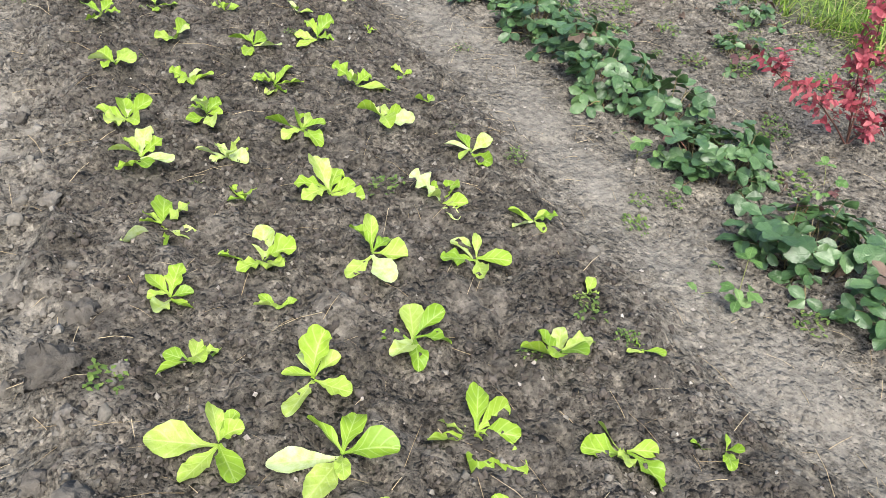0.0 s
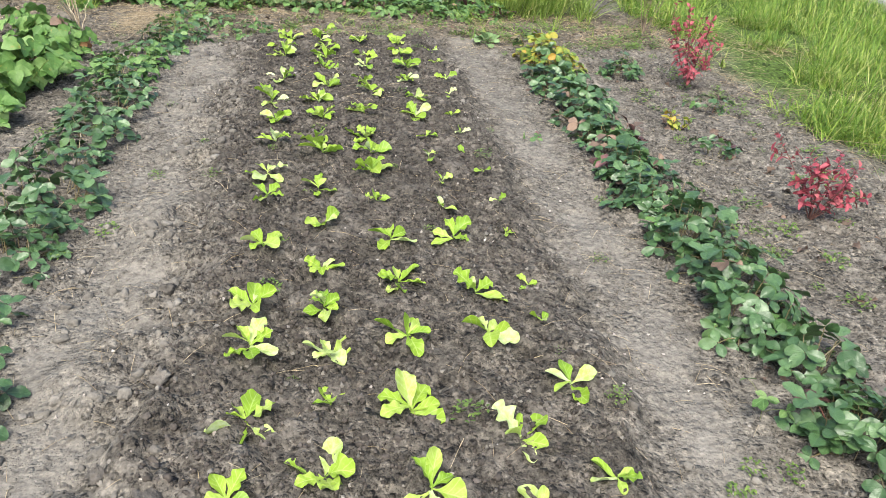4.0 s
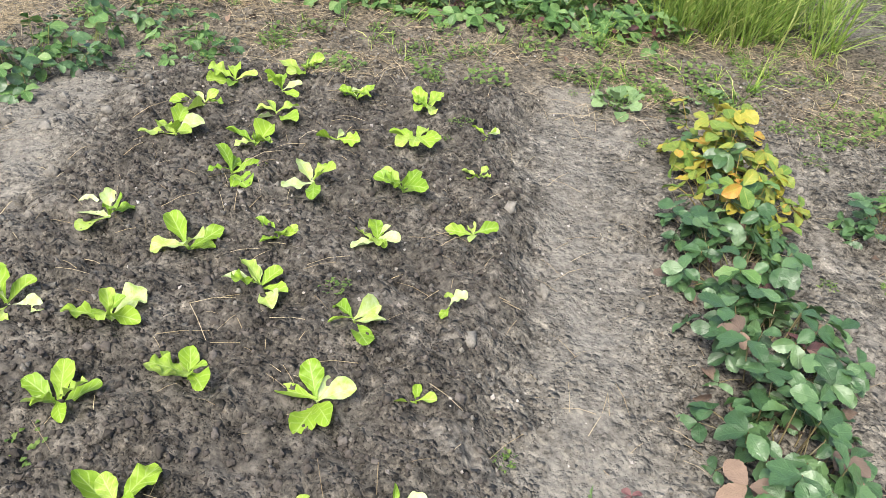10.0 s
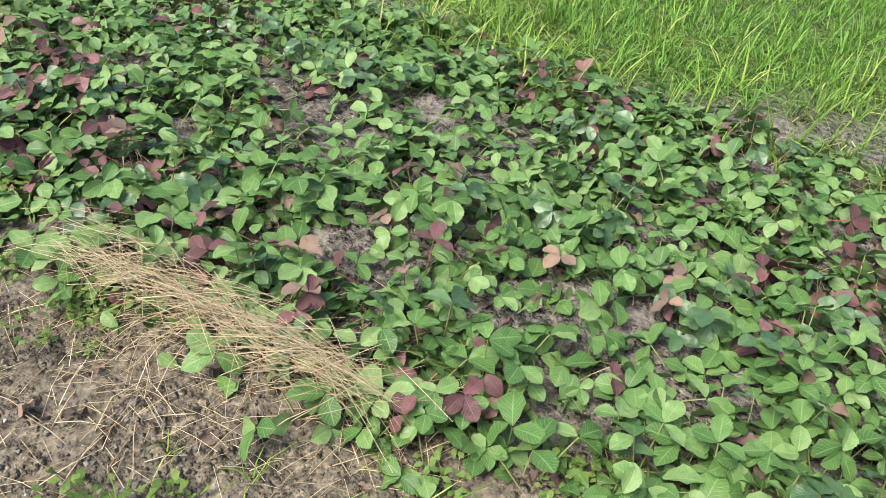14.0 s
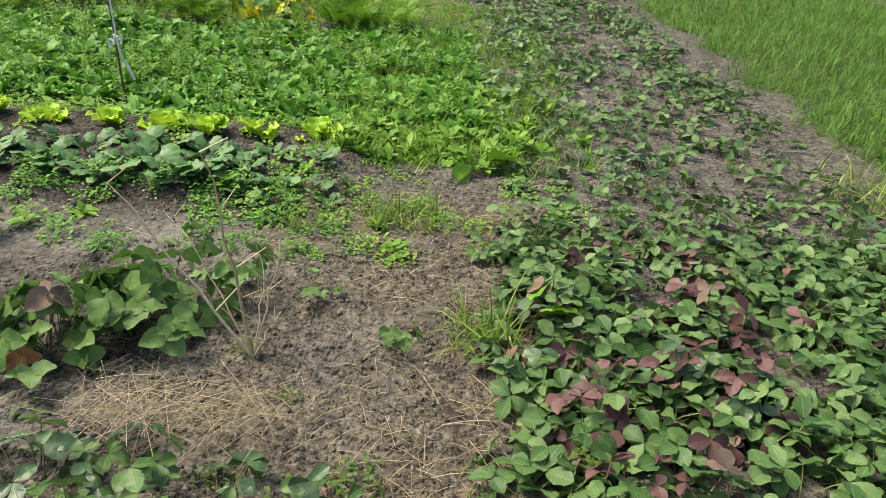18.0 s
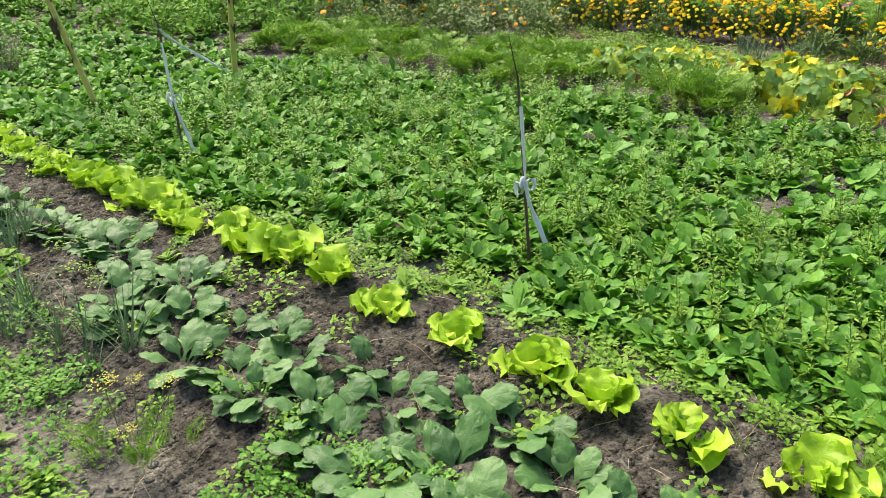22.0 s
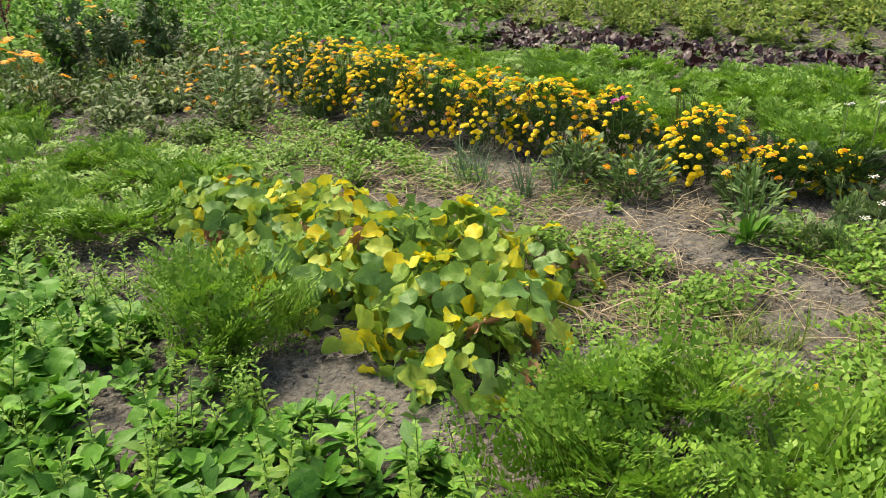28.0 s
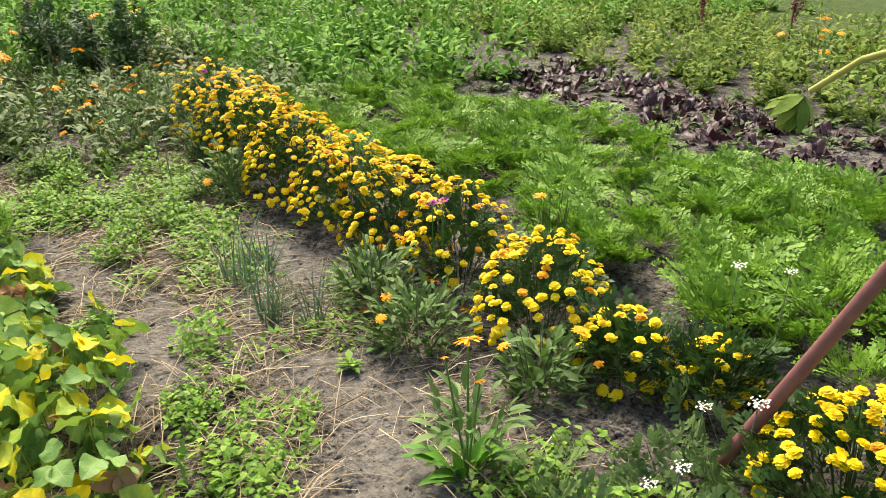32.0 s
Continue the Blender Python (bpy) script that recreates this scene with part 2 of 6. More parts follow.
def calc(nt, op, a, b=0.0, clamp=False):
    n = nt.nodes.new("ShaderNodeMath")
    n.operation, n.use_clamp = op, clamp
    for sock, val in zip(n.inputs, (a, b)):
        if hasattr(val, "is_linked"):
            nt.links.new(val, sock)
        else:
            sock.default_value = val
    return n.outputs[0]


def ramp(nt, fac, *stops):
    n = nt.nodes.new("ShaderNodeValToRGB")
    el = n.color_ramp.elements
    el[0].position, el[0].color = stops[0][0], (*stops[0][1], 1)
    el[1].position, el[1].color = stops[-1][0], (*stops[-1][1], 1)
    for p, c in stops[1:-1]:
        el.new(p).color = (*c, 1)
    nt.links.new(fac, n.inputs[0])
    return n.outputs[0]


def noise_at(nt, scale, detail=4.0, rough=0.6, vector=None):
    n = node(nt, "TexNoise", Scale=scale, Detail=detail, Roughness=rough)
    if vector is None:
        vector = nt.nodes.new("ShaderNodeNewGeometry").outputs["Position"]
    nt.links.new(vector, n.inputs["Vector"])
    return n.outputs["Fac"]


def bump(nt, bsdf, height_out, strength=0.4, distance=0.01):
    b = node(nt, "Bump", Strength=strength, Distance=distance)
    nt.links.new(height_out, b.inputs["Height"])
    nt.links.new(b.outputs[0], bsdf.inputs["Normal"])


def leaf_material(name, stops, vein=(0.3, 0.4, 0.15), stem=(0.15, 0.2, 0.06), vein_mix=0.35, veins=7.0, rough=0.45, through=0.25, blotch=None, blotch_at=0.62, gloss=0.28):
    """Leaf tissue: a tint that differs leaf by leaf, ribs from the uv, mottling and fine relief."""
    m, nt, b = shader(name)
    geo = nt.nodes.new("ShaderNodeNewGeometry")
    info = nt.nodes.new("ShaderNodeObjectInfo")
    rnd = calc(nt, "FRACT", calc(nt, "ADD", info.outputs["Random"], calc(nt, "MULTIPLY", geo.outputs["Random Per Island"], 0.999)))
    mott = noise_at(nt, 55.0, 3.0)
    tint = calc(nt, "ADD", calc(nt, "MULTIPLY", rnd, 0.8), calc(nt, "MULTIPLY", calc(nt, "SUBTRACT", mott, 0.5), 0.55), True)
    col = ramp(nt, tint, *stops)
    uv = nt.nodes.new("ShaderNodeUVMap")
    uv.uv_map = "leaf"
    sep = nt.nodes.new("ShaderNodeSeparateXYZ")
    nt.links.new(uv.outputs[0], sep.inputs[0])
    u, v = sep.outputs[0], sep.outputs[1]
    off = calc(nt, "ABSOLUTE", calc(nt, "SUBTRACT", v, 0.5))
    rib = calc(nt, "SUBTRACT", 1.0, calc(nt, "DIVIDE", off, 0.05), True)
    side = calc(nt, "SINE", calc(nt, "MULTIPLY", calc(nt, "SUBTRACT", u, calc(nt, "MULTIPLY", off, 0.55)), veins * 6.2832))
    side = calc(nt, "POWER", calc(nt, "MAXIMUM", side, 0.0), 6.0)
    lines = calc(nt, "MAXIMUM", rib, calc(nt, "MULTIPLY", side, 0.55))
    blade_only = calc(nt, "GREATER_THAN", u, -0.5)
    if blotch:
        spot = ramp(nt, noise_at(nt, 38.0, 2.0), (blotch_at - 0.03, (0, 0, 0)), (blotch_at + 0.03, (1, 1, 1)))
        col = mix_colour(nt, calc(nt, "MULTIPLY", spot, 1.0), col, blotch)
    col = mix_colour(nt, calc(nt, "MULTIPLY", lines, vein_mix), col, vein)
    col = mix_colour(nt, blade_only, stem, col)
    nt.links.new(col, b.inputs["Base Color"])
    b.inputs["Roughness"].default_value = rough
    b.inputs["Specular IOR Level"].default_value = gloss
    relief = calc(nt, "ADD", calc(nt, "MULTIPLY", lines, -0.3), noise_at(nt, 120.0, 2.0))
    bump(nt, b, relief, 0.55, 0.003)
    if through:
        tr = nt.nodes.new("ShaderNodeBsdfTranslucent")
        nt.links.new(col, tr.inputs[0])
        mx = nt.nodes.new("ShaderNodeMixShader")
        mx.inputs[0].default_value = through
        nt.links.new(b.outputs[0], mx.inputs[1])
        nt.links.new(tr.outputs[0], mx.inputs[2])
        nt.links.new(mx.outputs[0], nt.nodes["Material Output"].inputs[0])
    return m


def plain_material(name, stops, scale=60.0, rough=0.8, depth=0.003, stretch=None, gloss=0.3):
    """Stems, straw, stones, string: a tint by piece and by grain."""
    m, nt, b = shader(name)
    geo = nt.nodes.new("ShaderNodeNewGeometry")
    info = nt.nodes.new("ShaderNodeObjectInfo")
    rnd = calc(nt, "FRACT", calc(nt, "ADD", info.outputs["Random"], calc(nt, "MULTIPLY", geo.outputs["Random Per Island"], 0.999)))
    grain = noise_at(nt, scale, 4.0)
    col = ramp(nt, calc(nt, "ADD", calc(nt, "MULTIPLY", rnd, 0.7), calc(nt, "MULTIPLY", calc(nt, "SUBTRACT", grain, 0.35), 0.8), True), *stops)
    nt.links.new(col, b.inputs["Base Color"])
    b.inputs["Roughness"].default_value = rough
    b.inputs["Specular IOR Level"].default_value = gloss
    bump(nt, b, grain, 0.5, depth)
    return m


def soil_material():
    m, nt, b = shader("garden_soil")
    fields = []
    for field in ("damp", "turf", "litter", "packed"):
        a = nt.nodes.new("ShaderNodeAttribute")
        a.attribute_name = field
        fields.append(a.outputs["Fac"])
    dark, green, litter, packed = fields
    big, mid_n, fine = noise_at(nt, 1.7, 5.0), noise_at(nt, 7.0, 5.0, 0.65), noise_at(nt, 60.0, 3.0, 0.6)
    dry = ramp(nt, mid_n, (0.3, (0.086, 0.079, 0.068)), (0.5, (0.128, 0.118, 0.102)), (0.7, (0.176, 0.163, 0.143)))
    wet = ramp(nt, mid_n, (0.32, (0.030, 0.027, 0.023)), (0.5, (0.058, 0.052, 0.045)), (0.68, (0.108, 0.098, 0.086)))
    turf = ramp(nt, fine, (0.3, (0.035, 0.065, 0.016)), (0.7, (0.10, 0.15, 0.035)))
    hay = ramp(nt, fine, (0.3, (0.075, 0.060, 0.040)), (0.7, (0.19, 0.155, 0.105)))
    damp = calc(nt, "ADD", dark, calc(nt, "MULTIPLY", calc(nt, "SUBTRACT", big, 0.5), calc(nt, "MULTIPLY", calc(nt, "SUBTRACT", 1.3, dark), 0.9)), True)
    col = mix_colour(nt, damp, dry, wet)
    col = mix_colour(nt, calc(nt, "MULTIPLY", litter, mid_n), col, hay)
    col = mix_colour(nt, green, col, turf)
    col = mix_colour(nt, calc(nt, "MULTIPLY", packed, 0.6), col, (0.172, 0.160, 0.141))
    spot = nt.nodes.new("ShaderNodeNewGeometry").outputs["Position"]
    crumb, grit = noise_at(nt, 38.0, 4.0, 0.7), noise_at(nt, 150.0, 3.0, 0.7)
    # random dark specks in the colour stand in for shadows between the crumbs
    shade = ramp(nt, calc(nt, "ADD", calc(nt, "MULTIPLY", crumb, 0.75), calc(nt, "MULTIPLY", grit, 0.25)), (0.39, (0.32, 0.31, 0.30)), (0.46, (0.82, 0.81, 0.80)), (0.54, (1.10, 1.09, 1.08)), (0.62, (1.5, 1.48, 1.44)))
    col = mix_colour(nt, calc(nt, "SUBTRACT", 1.0, calc(nt, "MULTIPLY", packed, 0.5)), col, shade, "MULTIPLY")
    loose = ramp(nt, noise_at(nt, 6.0, 4.0, 0.65), (0.36, (0.1, 0.1, 0.1)), (0.50, (1, 1, 1)))
    loose = calc(nt, "MULTIPLY", loose, calc(nt, "SUBTRACT", 1.0, calc(nt, "MULTIPLY", packed, 0.6)))
    hgt = calc(nt, "MULTIPLY", noise_at(nt, 20.0, 2.0), 0.8)
    for scale, share, low in ((34.0, 0.9, 0.7), (72.0, 0.5, 0.62), (150.0, 0.22, 0.6)):
        vor = node(nt, "TexVoronoi", Scale=scale)
        nt.links.new(spot, vor.inputs["Vector"])
        one = nt.nodes.new("ShaderNodeSeparateColor")
        nt.links.new(vor.outputs["Color"], one.inputs[0])
        size = calc(nt, "POWER", one.outputs[1], 1.5)
        dome = calc(nt, "MAXIMUM", calc(nt, "SUBTRACT", size, calc(nt, "MULTIPLY", calc(nt, "POWER", vor.outputs["Distance"], 2.0), 3.0)), 0.0)
        hgt = calc(nt, "ADD", hgt, calc(nt, "MULTIPLY", calc(nt, "MULTIPLY", dome, loose), share))
        tone = ramp(nt, one.outputs[0], (0.0, (low,) * 3), (0.6, (1.02, 1.02, 1.01)), (1.0, (1.3, 1.28, 1.25)))
        col = mix_colour(nt, calc(nt, "MULTIPLY", loose, 0.7), col, tone, "MULTIPLY")
    nt.links.new(col, b.inputs["Base Color"])
    b.inputs["Roughness"].default_value = 0.95
    b.inputs["Specular IOR Level"].default_value = 0.15
    bump(nt, b, hgt, 1.0, 0.03)
    return m


SOIL = soil_material()
LETTUCE = leaf_material("young_lettuce_leaf", ((0.0, (0.16, 0.285, 0.02)), (0.4, (0.255, 0.385, 0.035)), (0.65, (0.35, 0.45, 0.10)), (0.85, (0.48, 0.56, 0.30))), (0.66, 0.72, 0.36), (0.5, 0.6, 0.2), 0.3, 5.0, 0.42, 0.3)
STRAWBERRY = leaf_material("strawberry_leaf", ((0.0, (0.028, 0.064, 0.02)), (0.5, (0.052, 0.108, 0.036)), (0.85, (0.095, 0.165, 0.062)), (1.0, (0.15, 0.21, 0.115))), (0.13, 0.20, 0.10), (0.16, 0.13, 0.06), 0.18, 8.0, 0.36, 0.12, None, 0.6, 0.6)
STRAWBERRY_FRESH = leaf_material("fresh_strawberry_leaf", ((0.0, (0.042, 0.098, 0.024)), (0.5, (0.090, 0.172, 0.045)), (0.8, (0.155, 0.24, 0.085)), (1.0, (0.25, 0.30, 0.15))), (0.25, 0.38, 0.15), (0.18, 0.2, 0.07), 0.45, 8.0, 0.4, 0.2)
YELLOWING = leaf_material("yellowing_leaf", ((0.0, (0.09, 0.165, 0.03)), (0.4, (0.17, 0.215, 0.035)), (0.65, (0.31, 0.27, 0.04)), (0.85, (0.38, 0.18, 0.04))), (0.4, 0.4, 0.1), (0.25, 0.2, 0.06), 0.35, 8.0, 0.45, 0.2)
WINE = leaf_material("wine_red_leaf", ((0.0, (0.055, 0.028, 0.027)), (0.5, (0.10, 0.046, 0.046)), (0.8, (0.17, 0.085, 0.08)), (1.0, (0.17, 0.17, 0.09))), (0.3, 0.14, 0.13), (0.15, 0.06, 0.04), 0.25, 8.0, 0.45, 0.15)
WITHERED = leaf_material("withered_leaf", ((0.0, (0.075, 0.055, 0.045)), (0.5, (0.15, 0.105, 0.08)), (1.0, (0.25, 0.17, 0.12))), (0.2, 0.15, 0.1), (0.12, 0.08, 0.05), 0.3, 8.0, 0.8, 0.1)
BLUEBERRY = leaf_material("red_blueberry_leaf", ((0.0, (0.17, 0.028, 0.040)), (0.5, (0.32, 0.06, 0.085)), (1.0, (0.48, 0.17, 0.17))), (0.5, 0.2, 0.18), (0.10, 0.05, 0.04), 0.3, 6.0, 0.4, 0.3)
BEAN = leaf_material("bean_leaf", ((0.0, (0.058, 0.135, 0.028)), (0.5, (0.115, 0.212, 0.052)), (1.0, (0.22, 0.33, 0.12))), (0.18, 0.28, 0.1), (0.14, 0.2, 0.05), 0.3, 6.0, 0.5, 0.25, (0.2, 0.2, 0.05), 0.68)
BEAN_YELLOW = leaf_material("yellow_bean_leaf", ((0.0, (0.17, 0.31, 0.045)), (0.35, (0.28, 0.42, 0.060)), (0.55, (0.45, 0.52, 0.06)), (0.70, (0.70, 0.62, 0.02)), (0.9, (0.80, 0.55, 0.02))), (0.4, 0.45, 0.15), (0.25, 0.3, 0.08), 0.3, 6.0, 0.5, 0.3)
SPINACH = leaf_material("spinach_leaf", ((0.0, (0.042, 0.115, 0.030)), (0.5, (0.082, 0.190, 0.048)), (0.85, (0.14, 0.26, 0.085)), (1.0, (0.23, 0.34, 0.14))), (0.14, 0.24, 0.1), (0.15, 0.25, 0.08), 0.3, 6.0, 0.46, 0.15, None, 0.6, 0.35)
SALAD = leaf_material("head_lettuce_leaf", ((0.0, (0.27, 0.46, 0.025)), (0.5, (0.40, 0.61, 0.04)), (1.0, (0.52, 0.70, 0.10))), (0.5, 0.6, 0.2), (0.45, 0.55, 0.2), 0.25, 5.0, 0.4, 0.3)
RADISH = leaf_material("radish_leaf", ((0.0, (0.044, 0.155, 0.011)), (0.4, (0.095, 0.270, 0.021)), (0.75, (0.170, 0.375, 0.045)), (1.0, (0.28, 0.46, 0.12))), (0.18, 0.32, 0.09), (0.14, 0.26, 0.06), 0.3, 6.0, 0.5, 0.25, None, 0.6, 0.32)
WEED = leaf_material("weed_leaf", ((0.0, (0.095, 0.22, 0.016)), (0.5, (0.17, 0.33, 0.03)), (1.0, (0.29, 0.43, 0.06))), (0.2, 0.3, 0.1), (0.16, 0.24, 0.07), 0.2, 5.0, 0.5, 0.25)
WEED_DULL = leaf_material("creeping_weed_leaf", ((0.0, (0.06, 0.11, 0.022)), (0.5, (0.105, 0.17, 0.035)), (1.0, (0.19, 0.24, 0.065))), (0.2, 0.3, 0.1), (0.16, 0.24, 0.07), 0.2, 5.0, 0.5, 0.25)
LAWN = leaf_material("lawn_blade", ((0.0, (0.065, 0.16, 0.02)), (0.5, (0.12, 0.26, 0.035)), (1.0, (0.23, 0.36, 0.07))), (0.2, 0.3, 0.1), (0.2, 0.2, 0.1), 0.0, 5.0, 0.5, 0.25)
CARROT = leaf_material("carrot_frond", ((0.0, (0.10, 0.225, 0.018)), (0.5, (0.18, 0.345, 0.034)), (1.0, (0.31, 0.45, 0.07))), (0.2, 0.3, 0.1), (0.14, 0.22, 0.05), 0.0, 5.0, 0.5, 0.25)
GRASS = leaf_material("grass_blade", ((0.0, (0.06, 0.125, 0.016)), (0.4, (0.14, 0.245, 0.03)), (0.65, (0.26, 0.34, 0.06)), (0.9, (0.48, 0.43, 0.22))), (0.2, 0.3, 0.1), (0.2, 0.2, 0.1), 0.0, 5.0, 0.5, 0.25)
BEET = leaf_material("beet_leaf", ((0.0, (0.020, 0.010, 0.012)), (0.5, (0.050, 0.022, 0.027)), (0.8, (0.095, 0.055, 0.05)), (1.0, (0.12, 0.15, 0.05))), (0.16, 0.04, 0.07), (0.18, 0.03, 0.06), 0.4, 6.0, 0.35, 0.1)
GREYLEAF = leaf_material("grey_green_leaf", ((0.0, (0.085, 0.15, 0.055)), (0.5, (0.14, 0.22, 0.085)), (1.0, (0.22, 0.30, 0.14))), (0.3, 0.36, 0.24), (0.2, 0.24, 0.15), 0.3, 5.0, 0.6, 0.15)
PETAL_YELLOW = leaf_material("yellow_petal", ((0.0, (0.90, 0.58, 0.004)), (0.35, (0.94, 0.72, 0.006)), (1.0, (0.95, 0.81, 0.02))), (0.8, 0.5, 0.01), (0.4, 0.3, 0.02), 0.2, 2.0, 0.5, 0.2)
PETAL_ORANGE = leaf_material("orange_petal", ((0.0, (0.88, 0.36, 0.004)), (1.0, (0.93, 0.52, 0.010))), (0.7, 0.25, 0.01), (0.3, 0.1, 0.02), 0.2, 2.0, 0.5, 0.2)
STRAW = plain_material("dry_straw", ((0.0, (0.13, 0.095, 0.055)), (0.5, (0.30, 0.235, 0.14)), (1.0, (0.50, 0.42, 0.29))), 30.0, 0.75)
PEBBLE = plain_material("pebble", ((0.0, (0.16, 0.14, 0.125)), (0.6, (0.27, 0.245, 0.22)), (1.0, (0.42, 0.40, 0.37))), 60.0, 0.85)
DRY_CLOD = plain_material("dry_clod", ((0.0, (0.080, 0.073, 0.063)), (0.6, (0.140, 0.129, 0.112)), (1.0, (0.23, 0.213, 0.187))), 70.0, 0.95, 0.012)
CLOD = plain_material("damp_clod", ((0.0, (0.028, 0.024, 0.02)), (0.6, (0.062, 0.053, 0.046)), (1.0, (0.125, 0.11, 0.097))), 90.0, 0.95, 0.006)
TWIG = plain_material("dry_twig", ((0.0, (0.12, 0.085, 0.065)), (0.6, (0.24, 0.185, 0.14)), (1.0, (0.38, 0.31, 0.24))), 40.0, 0.85)

# ---------------- the ground: one sheet to the horizon ----------------


def damp_field(x, y):
    bed = inside(x, y, -0.70, 0.74, 0.35, 6.12, 0.26) + (vnoise(x, y, 6.0, 15) - 0.5) * 0.45 + (vnoise(x, y, 15.0, 16) - 0.5) * 0.4
    d = 0.78 * step(0.1, 0.95, bed) * (inside(x, y, -0.70, 0.74, 0.35, 6.12, 0.26) > 0.02) * (0.72 + 0.4 * vnoise(x, y, 2.2, 17)).clip(0, 1)
    d = np.maximum(d, 0.85 * inside(x, y, -4.25, -2.95, -3.0, 6.25, 0.2) * (0.55 + 0.7 * vnoise(x, y, 3.0, 23)).clip(0, 1))
    d = np.maximum(d, 0.7 * inside(x, y, -2.6, -1.75, 3.0, 6.3, 0.25) * step(0.45, 0.75, vnoise(x, y, 2.5, 21)))
    d = np.maximum(d, 0.45 * inside(x, y, -3.0, 2.4, 6.2, 9.0, 0.3) * vnoise(x, y, 3.5, 22))
    d = np.maximum(d, 0.5 * inside(x, y, -7.0, -4.4, -3.0, 6.6, 0.3))
    return d


def turf_field(x, y):
    edge = (vnoise(x, y, 1.6, 31) - 0.5) * 0.5
    lawn = step(9.1, 9.7, y + edge) * (1 - step(-0.6, 0.6, x)) + step(2.85, 3.25, x + edge * 0.6) * (1 - step(6.1, 6.3, x))
    lawn = lawn + step(9.2, 9.8, y + edge) * (1 - step(6.1, 6.3, x))
    far = np.maximum(step(-16, -20, x), step(-7, -10, y) * (1 - step(6.1, 6.3, x)))
    return np.clip(np.maximum(lawn, far), 0, 1)


def bare_west(x, y):
    """Open patches of pale soil before the marigolds."""
    k = 0 * x
    for cx, cy, rx, ry in ((-9.37, 3.85, 0.16, 0.4), (-9.2, 4.98, 0.22, 0.26), (-8.6, 3.7, 0.13, 0.25), (-8.58, 4.45, 0.16, 0.28), (-8.98, 5.45, 0.16, 0.24), (-8.52, 3.2, 0.1, 0.16), (-8.75, 4.15, 0.12, 0.2), (-7.93, 5.6, 0.25, 0.2), (-8.4, 5.95, 0.25, 0.15), (-8.85, 5.95, 0.2, 0.16)):
        q = ((x - cx) / rx) ** 2 + ((y - cy) / ry) ** 2 + (vnoise(x, y, 6.0, 45) - 0.5) * 1.0
        k = np.maximum(k, step(1.5, 0.7, q))
    return k


def bare_middle(x, y):
    """Open patches of soil among the radishes and carrots."""
    k = 0 * x
    for cx, cy, rx, ry in ((-6.42, 4.0, 0.22, 0.13), (-6.2, 4.47, 0.2, 0.12), (-6.33, 5.4, 0.15, 0.15), (-6.05, 5.66, 0.2, 0.15), (-7.3, 4.98, 0.26, 0.24), (-6.9, 4.5, 0.2, 0.2), (-5.9, 5.25, 0.16, 0.1), (-6.6, 5.9, 0.2, 0.12), (-4.42, 4.43, 0.12, 0.3), (-4.36, 3.92, 0.12, 0.25)):
        q = ((x - cx) / rx) ** 2 + ((y - cy) / ry) ** 2 + (vnoise(x, y, 6.0, 46) - 0.5) * 1.0
        k = np.maximum(k, step(1.6, 0.8, q))
    return k


def packed_field(x, y):
    k = inside(x, y, -1.14, -0.84, 0.0, 6.0, 0.1) + inside(x, y, 0.86, 1.14, 0.0, 6.3, 0.1) + 0.9 * inside(x, y, -2.95, -2.5, 2.0, 6.2, 0.15)
    k = k + 0.8 * inside(x, y, -7.5, -6.9, 4.7, 5.25, 0.1) + 0.7 * inside(x, y, -9.35, -8.2, 2.0, 6.6, 0.3) * step(0.5, 0.7, vnoise(x, y, 2.2, 43)) + 0.6 * inside(x, y, -3.0, -1.2, 6.0, 7.0, 0.3) * step(0.5, 0.7, vnoise(x, y, 2.0, 44))
    return np.clip(k * (0.45 + 0.75 * vnoise(x, y, 4.0, 42)) + np.maximum(bare_west(x, y), bare_middle(x, y)) * 0.75, 0, 1)


def litter_field(x, y):
    d = inside(x, y, -1.1, 2.9, 6.15, 7.3, 0.25)
    d = np.maximum(d, 0.8 * inside(x, y, -3.3, -1.0, 6.0, 7.2, 0.3))
    d = np.maximum(d, 0.9 * inside(x, y, -9.3, -8.3, 2.0, 6.8, 0.3) * vnoise(x, y, 2.0, 41))
    return d


def build_ground():
    xs = np.unique(np.r_[-900, -400, -150, -70, -40, -30, -25, np.arange(-22, -10.2, 0.25), np.arange(-10.2, -2.4, 0.05), np.arange(-2.4, 2.9, 0.019), np.arange(2.9, 7, 0.15), 8, 10, 14, 20, 30, 60, 150, 400, 900])
    ys = np.unique(np.r_[-900, -400, -150, -70, -40, -30, -24, -19, -15, np.arange(-12, 0.2, 0.25), np.arange(0.2, 6.5, 0.019), np.arange(6.5, 7.4, 0.035), np.arange(7.4, 9.6, 0.08), np.arange(9.6, 15, 0.2), 17, 20, 25, 35, 60, 150, 400, 900])
    X, Y = np.meshgrid(xs, ys, indexing="ij")
    Z = height(X, Y)
    out = (np.abs(X) > 26) | (np.abs(Y) > 26)
    Z[out] = -0.03
    bag = Bag()
    bag.add(np.stack([X, Y, Z], -1), grid_faces(len(xs) - 1, len(ys) - 1)[:, ::-1], np.stack([X, Y], -1))
    me = bag.mesh("ground", SOIL)
    for name, fun in (("damp", damp_field), ("turf", turf_field), ("litter", litter_field), ("packed", packed_field)):
        a = me.attributes.new(name, "FLOAT", "POINT")
        a.data.foreach_set("value", fun(X, Y).astype(np.float32).ravel())
    tagged(new("ground", me), "bare grey sandy garden soil with darker damp beds", "ground", kind="structure")


build_ground()

